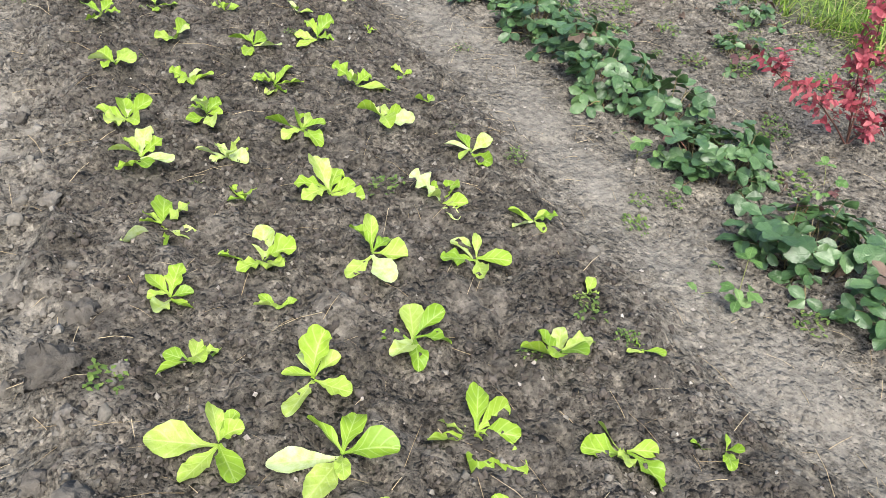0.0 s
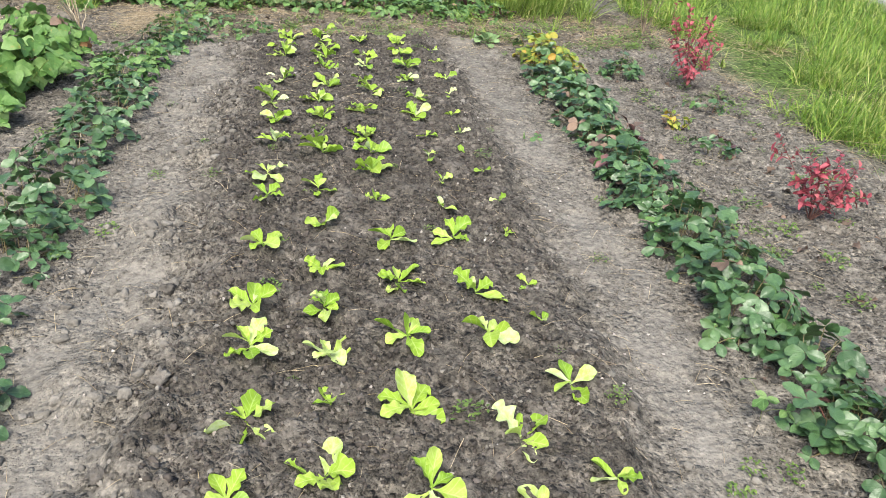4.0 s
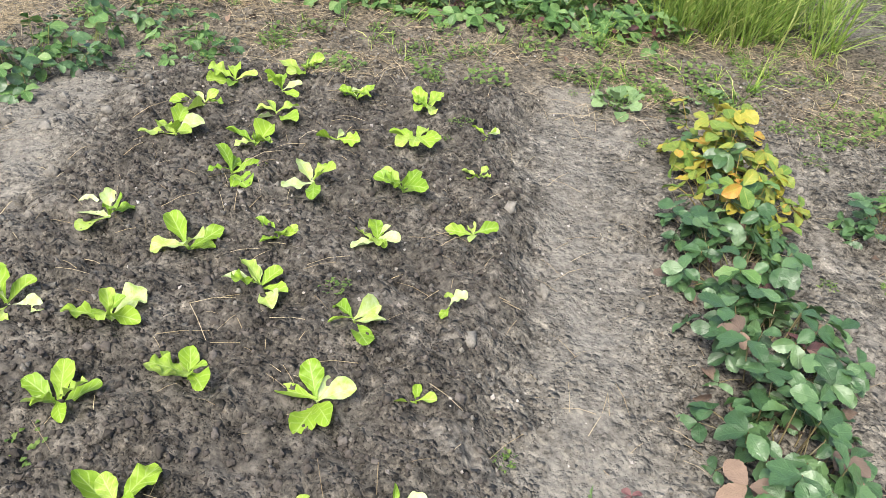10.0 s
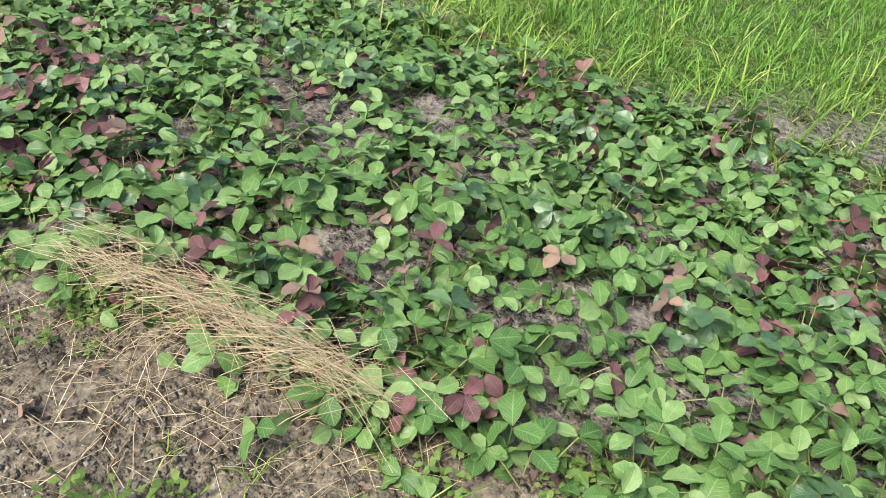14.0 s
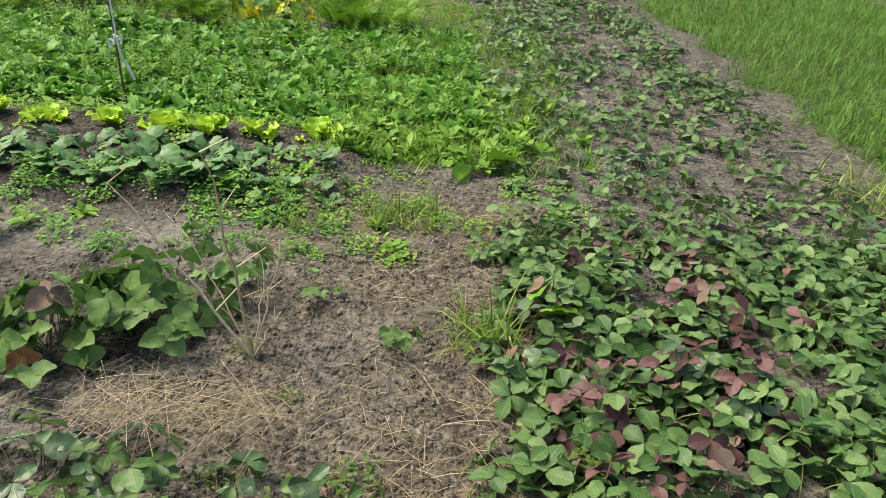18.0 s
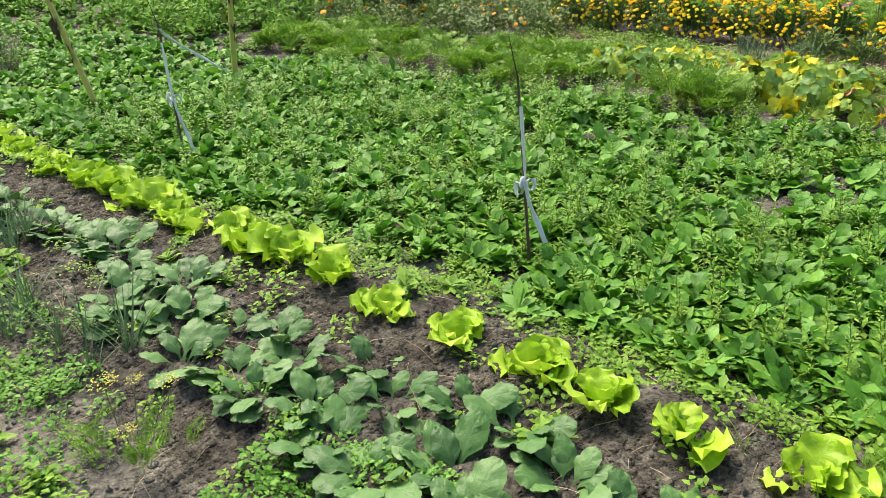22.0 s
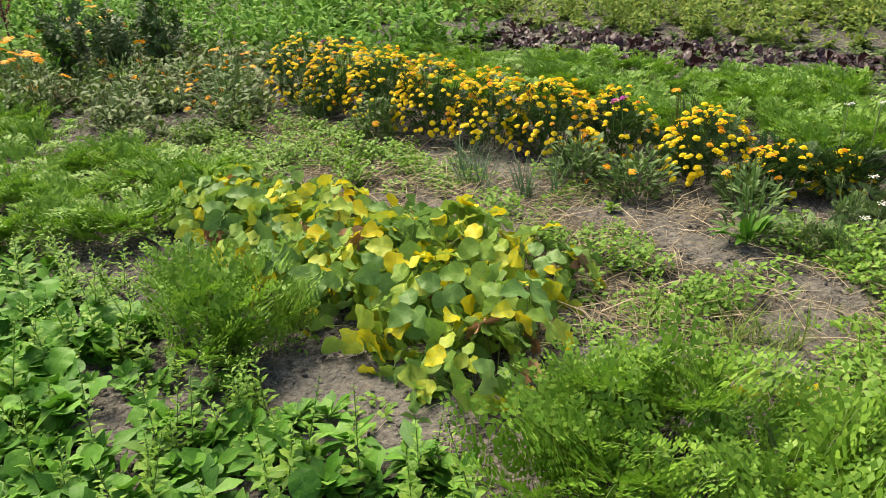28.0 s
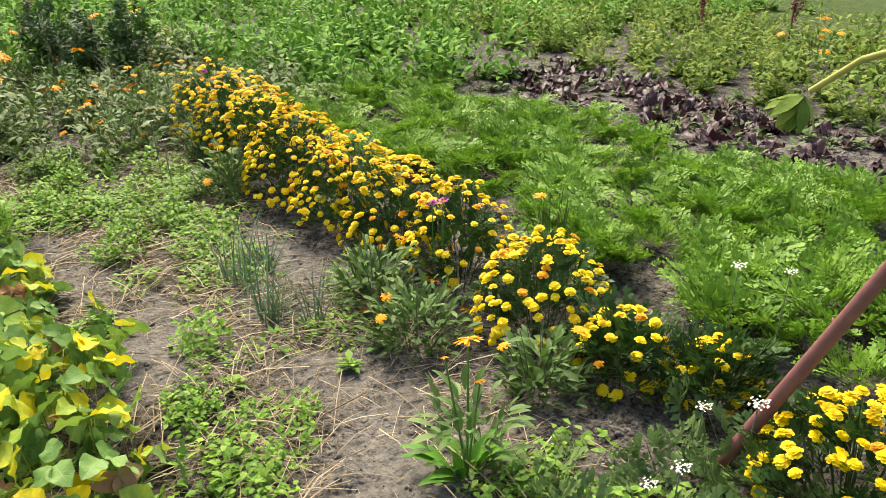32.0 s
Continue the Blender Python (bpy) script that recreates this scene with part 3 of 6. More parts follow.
# ---------------- the young lettuce bed ----------------
LETTUCE_LEAVES = []
lr = random.Random(11)
for k in range(22):
    tilt = lr.choice((4, 10, 16, 26, 36, 48, 60, 70))
    b = Bag().add(*blade(1.0, lr.uniform(0.40, 0.60), lambda u: (0.16 + 0.84 * step(0.10, 0.62, u)) * np.sqrt(np.clip(1 - ((u - 0.62) / 0.385).clip(0, 1) ** 2, 0.01, 1)), 12, 6, tilt, -lr.uniform(15, 75) if tilt > 20 else lr.uniform(-22, 10), lr.uniform(0.15, 0.75), lr.uniform(0.2, 0.45), lr.choice((1, 2, 3)), 0.03, lr, lr.uniform(-55, 55)))
    LETTUCE_LEAVES.append((tilt, b.mesh("leaf", LETTUCE)))
LETTUCE_LOW = [m for t, m in LETTUCE_LEAVES if t < 20]
LETTUCE_HIGH = [m for t, m in LETTUCE_LEAVES if t >= 20]


def young_lettuce(x, y, size, rng):
    small = size < 0.75
    label = "small wilting young lettuce with few pale leaves" if small else "young lime-green lettuce with floppy spoon-shaped leaves"
    root = thing("lettuce", ground_point(x, y, -0.004), label, "lettuce", "young lettuces in the bed", rng.uniform(0, 360))
    n = rng.randint(3, 4) if small else rng.randint(5, 7)
    az = rng.uniform(0, 360)
    for i in range(n):
        az += 360 / n * rng.uniform(0.6, 1.4)
        low = i < n * rng.choice((0.25, 0.4, 0.5))
        size_i = size * (rng.uniform(0.08, 0.135) if low else rng.uniform(0.06, 0.115))
        part("leaf", rng.choice(LETTUCE_LOW if low else LETTUCE_HIGH), root, turn(rng.uniform(-6, 10), rng.uniform(-18, 18), az, (0, 0, 0.006 + 0.004 * i), size_i))
    return root


# rows across the bed: (x, [(y, size), ...])
LETTUCE_ROWS = (
    (-0.43, [(0.74, 1.0), (1.07, 1.1), (1.33, 0.8), (1.56, 0.8), (1.84, 1.0), (2.16, 0.95), (2.39, 0.95), (2.81, 1.05), (3.21, 0.85), (3.48, 1.0), (3.82, 0.9), (4.10, 0.85), (4.44, 1.0), (4.86, 1.0), (5.35, 1.0), (5.62, 1.0), (5.85, 1.0)]),
    (-0.19, [(0.72, 1.0), (0.94, 1.1), (1.16, 1.0), (1.41, 0.6), (1.61, 1.0), (1.91, 0.8), (2.14, 0.9), (2.37, 0.9), (2.64, 0.9), (2.99, 1.0), (3.34, 0.8), (3.70, 1.1), (3.92, 0.9), (4.16, 0.9), (4.44, 0.95), (4.77, 1.0), (5.18, 1.0), (5.37, 0.9), (5.60, 0.9), (5.78, 0.9), (5.99, 0.9)]),
    (0.07, [(0.64, 0.95), (0.92, 1.1), (1.21, 1.0), (1.53, 1.0), (1.84, 1.1), (2.20, 1.05), (2.56, 1.0), (2.86, 1.0), (3.19, 0.6), (3.48, 1.1), (3.71, 0.9), (3.96, 1.0), (4.30, 0.9), (4.63, 0.9), (4.87, 0.8), (5.15, 0.95), (5.48, 0.7), (5.83, 0.85)]),
    (0.36, [(0.76, 1.0), (1.04, 1.0), (1.44, 1.0), (1.71, 1.05), (2.18, 1.0), (2.46, 1.0), (2.87, 1.0), (3.13, 0.7), (3.42, 0.7), (3.71, 0.7), (4.00, 0.7), (4.30, 0.95), (4.56, 0.9), (4.92, 0.8), (5.19, 1.0), (5.53, 0.95), (5.80, 0.9)]),
    (0.58, [(0.68, 0.6), (0.98, 0.5), (1.22, 0.5), (1.55, 0.8), (1.93, 0.8), (2.26, 0.4), (2.54, 0.55), (2.92, 0.55), (3.18, 0.6), (3.54, 0.55), (3.81, 0.5), (4.06, 0.6), (4.35, 0.6), (4.69, 0.7), (5.03, 0.7), (5.37, 0.7), (5.68, 0.65)]),
)
lr = random.Random(12)
for row_x, places in LETTUCE_ROWS:
    for row_y, size in places:
        young_lettuce(row_x + lr.uniform(-0.025, 0.025) + (0.04 if row_y > 4.5 else 0.0), row_y, size, lr)

# ---------------- leaves in threes: strawberries and beans ----------------


def trio(mat, rng, lean, stalk, size, shape, wide, nu, teeth, droop=20, cup=0.35, wave=0.12, sides=72, thick=0.0016, nv=4, gap=0.0, tumble=26):
    """A stalk from the origin with three leaflets at its end; lean in degrees from upright, towards +y."""
    a = math.radians(lean)
    end = np.array([0, math.sin(a) * stalk, math.cos(a) * stalk])
    bag = Bag().add(*tube(arc((0, 0, 0), end, 0.12 * stalk * math.sin(a), 4), thick * 1.2, thick, 4))
    face = -lean * 0.3 - droop * rng.uniform(-0.5, 1.6)
    roll = rng.uniform(-tumble, tumble)
    for side in (0, -1, 1):
        s = size * (1.0 if side == 0 else rng.uniform(0.82, 0.98))
        v = blade(s, s * wide, shape, nu, nv, rng.uniform(-4, 14), -rng.uniform(10, 38), cup * rng.uniform(0.2, 1.2), wave, 2, teeth, rng)
        m = turn(face, roll + rng.uniform(-10, 10), rng.uniform(-25, 25), end) @ turn(0, 0, side * -sides + rng.uniform(-12, 12)) @ turn(rng.uniform(-14, 8), side * -10 + rng.uniform(-14, 14), 0, (0, gap * s, 0))
        bag.take(v, m)
    return bag


def trio_pool(mat, seed, n, leans, stalks, size, shape, wide, nu, teeth, **kw):
    rng = random.Random(seed)
    pool = []
    for k in range(n):
        f = k / (n - 1)
        lean = leans[0] + (leans[1] - leans[0]) * f
        pool.append((f, trio(mat, rng, lean, rng.uniform(*stalks), size * rng.uniform(0.85, 1.15), shape, wide, nu, teeth, **kw)))
    return pool


STRAWBERRY_BAGS = trio_pool(STRAWBERRY, 3, 20, (2, 80), (0.075, 0.150), 0.060, leaflet, 0.68, 15, 0.05, droop=24, cup=0.42, wave=0.1, sides=92, gap=0.05)
STRAWBERRY_MESHES = {m.name: [(f, b.mesh("leaf", m)) for f, b in STRAWBERRY_BAGS] for m in (STRAWBERRY, STRAWBERRY_FRESH, YELLOWING, WINE, WITHERED)}


def bush(name, x, y, meshes, n, spread_r, label, category, group, rng, scale=1.0, odd=(), odd_share=0.0, flat=1.0):
    """A leafy plant: stalked leaves round a crown, inner ones upright. odd: other meshes for a share of the leaves."""
    root = thing(name, ground_point(x, y, -0.01), label, category, group, rng.uniform(0, 360))
    for i in range(n):
        k = min(len(meshes) - 1, int(len(meshes) * ((i + rng.random()) / n) ** 1.25))
        lot = rng.choice(odd) if odd and rng.random() < odd_share else meshes
        r, a = spread_r * math.sqrt(rng.random()), rng.uniform(0, 6.28)
        az = math.degrees(a) - 90 + rng.uniform(-50, 50)
        s = scale * rng.uniform(0.72, 1.15)
        m = turn(rng.uniform(-8, 8), rng.uniform(-10, 10), az, (r * math.cos(a), r * math.sin(a), 0), s)
        m[2, :3] *= flat
        part("leaf", lot[min(k, len(lot) - 1)][1], root, m)
    return root


def far_bush(name, x, y, bags, material, n, spread_r, label, category, group, rng, scale=1.0):
    """The same kind of plant far off: its leaves as one part."""
    root = thing(name, ground_point(x, y, -0.01), label, category, group)
    out = Bag()
    for i in range(n):
        r, a = spread_r * math.sqrt(rng.random()), rng.uniform(0, 6.28)
        out.take(bags[min(len(bags) - 1, int(len(bags) * (i + rng.random()) / n))][1], turn(rng.uniform(-8, 8), rng.uniform(-10, 10), math.degrees(a) - 90 + rng.uniform(-50, 50), (r * math.cos(a), r * math.sin(a), 0), scale * rng.uniform(0.72, 1.15)))
    part("foliage", out.mesh("foliage", material), root)
    return root


SM = STRAWBERRY_MESHES
DARK, FRESH, GOLD, RED, DRY = (SM[m.name] for m in (STRAWBERRY, STRAWBERRY_FRESH, YELLOWING, WINE, WITHERED))
rng = random.Random(21)
dark_label = "dark green strawberry plant with toothed three-part leaves"
for y, r, n in ((0.45, 0.09, 36), (0.85, 0.10, 44), (1.20, 0.11, 58), (1.70, 0.11, 56), (2.03, 0.06, 22), (2.33, 0.12, 56), (2.66, 0.10, 38), (2.95, 0.11, 46), (3.33, 0.11, 46), (3.66, 0.11, 46), (4.02, 0.12, 46), (4.38, 0.12, 50), (4.74, 0.12, 50), (5.08, 0.11, 44), (5.30, 0.09, 32)):
    bush("strawberry_plant", 1.44 + rng.uniform(-0.04, 0.04), y, DARK, int(n * 1.3), r + 0.01, dark_label, "strawberry plant", "strawberry row beside the lettuce bed", rng, 1.08, (DRY, DRY, DRY, RED, FRESH, FRESH), 0.04 if y < 3.4 else 0.13)
for y, r, n in ((5.52, 0.13, 44), (5.76, 0.12, 36), (6.0, 0.1, 24)):
    bush("strawberry_plant", 1.50, y, GOLD, n, r, "strawberry plant with yellow and orange autumn leaves", "strawberry plant", "strawberry row beside the lettuce bed", rng, 1.12, (FRESH, DARK), 0.25)
for y in (1.1, 1.55, 1.95, 2.38, 2.86, 3.12, 3.37, 3.75, 4.06, 4.4, 4.75, 5.06, 5.35):
    far_bush("strawberry_plant", -1.36 + rng.uniform(-0.06, 0.06), y, STRAWBERRY_BAGS, STRAWBERRY_FRESH if y > 4.8 else STRAWBERRY, 34, 0.13, dark_label, "strawberry plant", "strawberry row on the far side of the lettuce bed", rng, 1.0)
for x, y, n, s in ((2.25, 1.15, 26, 0.95), (2.64, 1.40, 22, 0.9), (2.38, 1.68, 9, 0.75), (2.16, 2.42, 16, 0.85), (2.58, 2.80, 20, 0.85), (1.72, 1.48, 5, 0.6), (1.20, 1.86, 4, 0.8), (2.24, 0.86, 10, 0.8), (2.02, 5.45, 34, 0.95), (2.02, 3.95, 16, 0.8), (2.55, 0.65, 20, 0.9), (2.35, 4.75, 14, 0.8), (1.05, 1.16, 6, 0.7), (1.08, 4.15, 4, 0.6)):
    bush("strawberry_plant", x, y, DARK if n > 10 else FRESH, n, 0.09 * s, "small strawberry plant standing alone in grey soil", "strawberry plant", "scattered strawberry plants", rng, s, (FRESH, RED), 0.15)

def field_gap(x, y):
    """Sandy gaps in the strawberry field."""
    k = 0 * x
    for cx, cy, rx, ry in ((-0.41, 7.5, 0.2, 0.13), (0.22, 7.58, 0.26, 0.13), (-0.96, 8.0, 0.28, 0.12), (-1.31, 7.53, 0.16, 0.15), (-0.41, 8.42, 0.3, 0.1), (0.86, 8.5, 0.2, 0.15), (-1.16, 8.2, 0.2, 0.12), (-0.68, 8.38, 0.22, 0.15), (-1.35, 7.15, 0.16, 0.08), (-1.9, 7.9, 0.2, 0.12), (-2.4, 7.6, 0.2, 0.12), (-3.2, 7.35, 0.3, 0.16), (-3.2, 7.9, 0.25, 0.12)):
        q = ((x - cx) / rx) ** 2 + ((y - cy) / ry) ** 2 + (vnoise(x, y, 6.0, 47) - 0.5) * 1.0
        k = np.maximum(k, step(1.5, 0.8, q))
    return k


# the strawberry field beyond the cross path, at its near end and along the lawn
field_spots = [(gx + rng.uniform(-0.11, 0.11), gy + rng.uniform(-0.11, 0.11)) for gx in np.arange(-2.85, 1.35, 0.3) for gy in np.arange(7.22, 9.1, 0.33)]
field_spots = [(x, y) for x, y in field_spots if vnoise(x, y, 1.9, 75) > 0.16 and field_gap(x, y) < 0.4] + [(rng.uniform(-11.0, -2.9), rng.choice((7.25, 7.65, 8.45, 8.8)) + rng.uniform(-0.15, 0.15)) for _ in range(36)]
for x, y in field_spots:
    if x < -2.4 or y > 7.9:
        far_bush("strawberry_plant", x, y, STRAWBERRY_BAGS, STRAWBERRY_FRESH if rng.random() < 0.75 else STRAWBERRY, 18, 0.13, "bushy green strawberry plant in a ragged row", "strawberry plant", "strawberry field along the lawn", rng, 0.95)
        continue
    bush("strawberry_plant", x, y, FRESH if rng.random() < 0.75 else DARK, 18, 0.13, "bushy strawberry plant with a few wine-red leaves", "strawberry plant", "strawberry field along the lawn", rng, 1.04, (RED, RED, RED, RED, RED, DRY, DRY, DRY, DARK, DARK, DARK, DARK), rng.uniform(0.12, 0.38))

FIELD_BAGS = trio_pool(STRAWBERRY, 4, 12, (3, 80), (0.08, 0.15), 0.062, leaflet, 0.72, 7, 0.05, droop=32, cup=0.35, wave=0.12, nv=2, sides=92, gap=0.05)
UNDER = [b for f, b in FIELD_BAGS if f > 0.3]
stuff("strawberry_undergrowth", rosette(UNDER, spread(rng, 6000, -2.9, 1.45, 6.98, 9.1, lambda x, y: (0.4 + 0.6 * vnoise(x, y, 2.0, 78)) * (1 - field_gap(x, y)), -0.05), rng, 18, 0.85, 1.3), STRAWBERRY_FRESH, "lower strawberry leaves covering the field", "strawberries")
stuff("reddened_leaves", rosette(UNDER, spread(rng, 1000, -2.9, 1.45, 7.0, 9.1, lambda x, y: step(0.4, 0.8, vnoise(x, y, 2.6, 80)), -0.02), rng, 30, 0.8, 1.2), WINE, "reddened strawberry leaves low in the field", "strawberries")
stuff("strawberry_runners", rosette(UNDER, spread(rng, 1700, -11.5, -2.9, 7.05, 9.0, lambda x, y: 0.25 + 0.75 * vnoise(x, y, 1.6, 79), -0.04), rng, 18, 0.85, 1.3), STRAWBERRY_FRESH, "strawberry leaves in ragged rows along the lawn", "strawberries")

# ---------------- red blueberry bushes ----------------


def twig_leaves(mat, rng, length, n, size, shape, wide, spread_a=55, colour_tilt=0):
    bag = Bag()
    for i in range(n):
        f = 0.25 + 0.75 * i / n
        az = i * 137.5 + rng.uniform(-25, 25)
        v = blade(size * rng.uniform(0.7, 1.2), size * wide, shape, 6, 2, rng.uniform(10, 50), -30, 0.3, 0.05, 2, 0, rng)
        bag.take(v, turn(0, 0, az, (0, 0, f * length)))
    return bag


BARK_RED = plain_material("reddish_bark", ((0.0, (0.07, 0.03, 0.025)), (1.0, (0.16, 0.08, 0.06))), 60, 0.7)


def leafy_shrub(name, x, y, tall, stems, mat, bark, leaf_size, wide, label, category, rng, lean=35, per=16, twigs=5, ends=()):
    """Woody stems from one foot, side twigs set with small leaves."""
    root = thing(name, ground_point(x, y, -0.01), label, category)
    for k in range(len(ends) or stems):
        az, ln = rng.uniform(0, 6.28), math.radians(rng.uniform(4, lean))
        L = tall * rng.uniform(0.6, 1.05)
        end = np.array([math.cos(az) * math.sin(ln), math.sin(az) * math.sin(ln), math.cos(ln)]) * L
        if ends:
            end = np.array(ends[k])
            L = float(np.linalg.norm(end))
        path = arc((0, 0, 0), end, rng.uniform(-0.03, 0.06), 6)
        bag = Bag().add(*tube(path, 0.004, 0.0018, 5))
        leaves = Bag()
        for j in range(twigs):
            f = rng.uniform(0.25, 1.0)
            p = path[0] + (path[-1] - path[0]) * f
            L2 = tall * rng.uniform(0.12, 0.3)
            m = turn(rng.uniform(-70, 10), rng.uniform(-50, 50), rng.uniform(0, 360), p)
            q = (m @ np.array([0, 0, L2, 1]))[:3]
            bag.add(*tube(arc(p, q, 0, 3), 0.002, 0.001, 4))
            leaves.take(twig_leaves(mat, rng, L2, per // 2, leaf_size, ovate, wide), m)
        dirn = end / np.linalg.norm(end)
        ang = math.degrees(math.acos(dirn[2]))
        leaves.take(twig_leaves(mat, rng, L, per, leaf_size, ovate, wide), np.array(Matrix.Translation((0, 0, 0)) @ Vector((0, 0, 1)).rotation_difference(Vector(dirn)).to_matrix().to_4x4()))
        stem = part("stem", bag.mesh("stem", bark), root)
        part("foliage", leaves.mesh("foliage", mat), stem)
    return root


rng = random.Random(31)
leafy_shrub("blueberry_bush", 2.09, 1.69, 0.5, 0, BLUEBERRY, BARK_RED, 0.038, 0.5, "young blueberry bush in crimson leaf, one branch leaning low", "blueberry bush", rng, 52, 22, 8, ((-0.17, 0.0, 0.60), (-0.52, 0.03, 0.36), (-0.10, 0.06, 0.42), (0.14, -0.04, 0.12)))
for x, y, tall, st in ((2.15, 3.15, 0.40, 7), (2.47, 5.3, 0.62, 8)):
    leafy_shrub("blueberry_bush", x, y, tall, st, BLUEBERRY, BARK_RED, 0.042, 0.52, "young blueberry bush in crimson autumn leaf", "blueberry bush", rng, 52, 10, 5)
leafy_shrub("pepper_plant", 1.99, 4.41, 0.16, 4, YELLOWING, BARK_RED, 0.05, 0.5, "low plant with yellow and orange leaves", "plant", rng, 50, 6, 2)
leafy_shrub("golden_shrub", 2.62, 6.6, 0.75, 9, GRASS, TWIG, 0.03, 0.3, "upright shrub with narrow olive-gold leaves", "shrub", rng, 25, 22, 6)

# ---------------- grass ----------------


def tuft(rng, n, low, high, wide, flop, nu=4):
    bag = Bag()
    for i in range(n):
        L = rng.uniform(low, high)
        v = blade(L, wide * rng.uniform(0.7, 1.3), lambda u: (1 - u ** 2).clip(0.08, 1), nu, 1, rng.uniform(45, 88), -rng.uniform(10, flop), 0.0, 0, 1, 0, rng)
        bag.take(v, turn(0, 0, rng.uniform(0, 360), (rng.uniform(-0.02, 0.02), rng.uniform(-0.02, 0.02), -0.01)))
    return bag


rng = random.Random(41)
LONG_TUFTS = [tuft(rng, 9, 0.1, 0.32, 0.007, 150, 3) for _ in range(8)]
LAWN_TUFTS = [tuft(rng, 7, 0.05, 0.13, 0.005, 80, 2) for _ in range(6)]
TALL_TUFTS = [tuft(rng, 10, 0.35, 0.75, 0.006, 60) for _ in range(6)]
stuff("long_grass", rosette(LONG_TUFTS, np.concatenate([spread(rng, 8200, 2.7, 4.2, 0.0, 9.5, lambda x, y: turf_field(x + 0.12, y) * step(0.3, 0.55, vnoise(x, y, 2.2, 51))), spread(rng, 3000, 4.2, 6.1, 0.0, 9.5)]), rng), GRASS, "long tangled green and straw-coloured grass beside the garden", "grass")
stuff("lawn_grass", rosette(LAWN_TUFTS, spread(rng, 17000, -12, 3.0, 9.0, 13.0, lambda x, y: turf_field(x, y) * (0.5 + 0.5 * vnoise(x, y, 1.2, 52))), rng, 12, 0.8, 1.6), LAWN, "short green lawn with clover beyond the strawberries", "lawn")
stuff("field_edge_grass", rosette(LONG_TUFTS, spread(rng, 900, -4.0, 2.9, 8.8, 10.0, lambda x, y: vnoise(x, y, 2.0, 53)), rng), GRASS, "long grass along the edge of the strawberry field", "grass")
REED = leaf_material("reedy_grass_blade", ((0.0, (0.10, 0.18, 0.03)), (0.5, (0.23, 0.33, 0.06)), (0.8, (0.38, 0.42, 0.14)), (1.0, (0.55, 0.49, 0.27))), (0.2, 0.3, 0.1), (0.2, 0.2, 0.1), 0.0, 5.0, 0.5, 0.25)
stuff("tall_grass", rosette(TALL_TUFTS, spread(rng, 150, 1.4, 2.4, 7.1, 7.8), rng, 16), REED, "tall clump of bright green reedy grass", "grass")
stuff("clover", rosette(LAWN_TUFTS, spread(rng, 2600, -9.0, -3.6, 5.6, 7.6, lambda x, y: step(5.7, 6.4, y) * (0.3 + 0.7 * vnoise(x, y, 1.5, 54))), rng, 12, 0.6, 1.5), WEED, "fresh green weeds and grass between the beds", "weeds")

# ---------------- straw, stones, clods, weeds ----------------
rng = random.Random(51)


def stalk_template(rng, low, high, r):
    L = rng.uniform(low, high)
    return Bag().add(*tube(arc((-L / 2, 0, 0.004), (L / 2, rng.uniform(-0.25, 0.25) * L, 0.006), rng.uniform(0.0, 0.1) * L, 3), r, r * 0.6, 3))


STRAWS = [stalk_template(rng, 0.03, 0.16, 0.0011) for _ in range(14)]
LONG_STRAWS = [stalk_template(rng, 0.15, 0.45, 0.0011) for _ in range(14)]
stuff("straw_litter", rosette(STRAWS, spread(rng, 9500, -3.3, 3.0, 6.0, 7.5, lambda x, y: litter_field(x, y) * step(0.25, 0.75, vnoise(x, y, 2.4, 61))), rng, 8), STRAW, "dry straw and stalks strewn over the cross path", "straw")
stuff("path_litter", rosette(STRAWS, spread(rng, 3200, -2.0, 2.9, 0.0, 6.3, lambda x, y: 0.3 + 0.7 * vnoise(x, y, 2.0, 76)), rng, 6, 0.3, 1.0), STRAW, "thin dry stalks scattered over the soil", "straw")
stuff("bed_litter", rosette(STRAWS, spread(rng, 3500, -9.6, -2.4, 1.0, 7.2), rng, 8, 0.5, 1.1), STRAW, "dry stalks between the beds", "straw")


def stone(rng, n=4, rings=3):
    th, ph = np.linspace(0, 2 * np.pi, n + 1), np.linspace(0.05, np.pi - 0.05, rings)
    P, T = np.meshgrid(ph, th, indexing="ij")
    r = 1 + 0.25 * np.array([[rng.uniform(-1, 1) for _ in range(n)] for _ in range(rings)])
    r = np.concatenate([r, r[:, :1]], 1)
    V = np.stack([r * np.sin(P) * np.cos(T), r * np.sin(P) * np.sin(T), r * np.cos(P) * 0.65], -1)
    return Bag().add(V, grid_faces(rings - 1, n)[:, ::-1])


STONES = [stone(rng, 4, 3) for _ in range(10)]
stuff("pebbles", rosette(STONES, spread(rng, 40000, -3.0, 2.95, 0.0, 6.8, lambda x, y: (1 - 0.75 * bed_mask(x, y)) * (1 - 0.6 * packed_field(x, y)) * (0.15 + 1.1 * step(0.3, 0.7, vnoise(x, y, 2.6, 71)))), rng, 90, 0.003, 0.013), DRY_CLOD, "small grey stones and crumbs lying on the soil", "pebbles")
stuff("soil_crumbs", rosette(STONES, spread(rng, 14000, -0.8, 0.85, 0.3, 6.2, bed_mask), rng, 90, 0.003, 0.012), CLOD, "dark damp crumbs of soil in the lettuce bed", "soil")
stuff("stones", rosette(STONES, spread(rng, 1500, -3.0, 2.95, 0.0, 6.8), rng, 90, 0.003, 0.009), PEBBLE, "pale grey stones scattered on the soil", "pebbles", False)


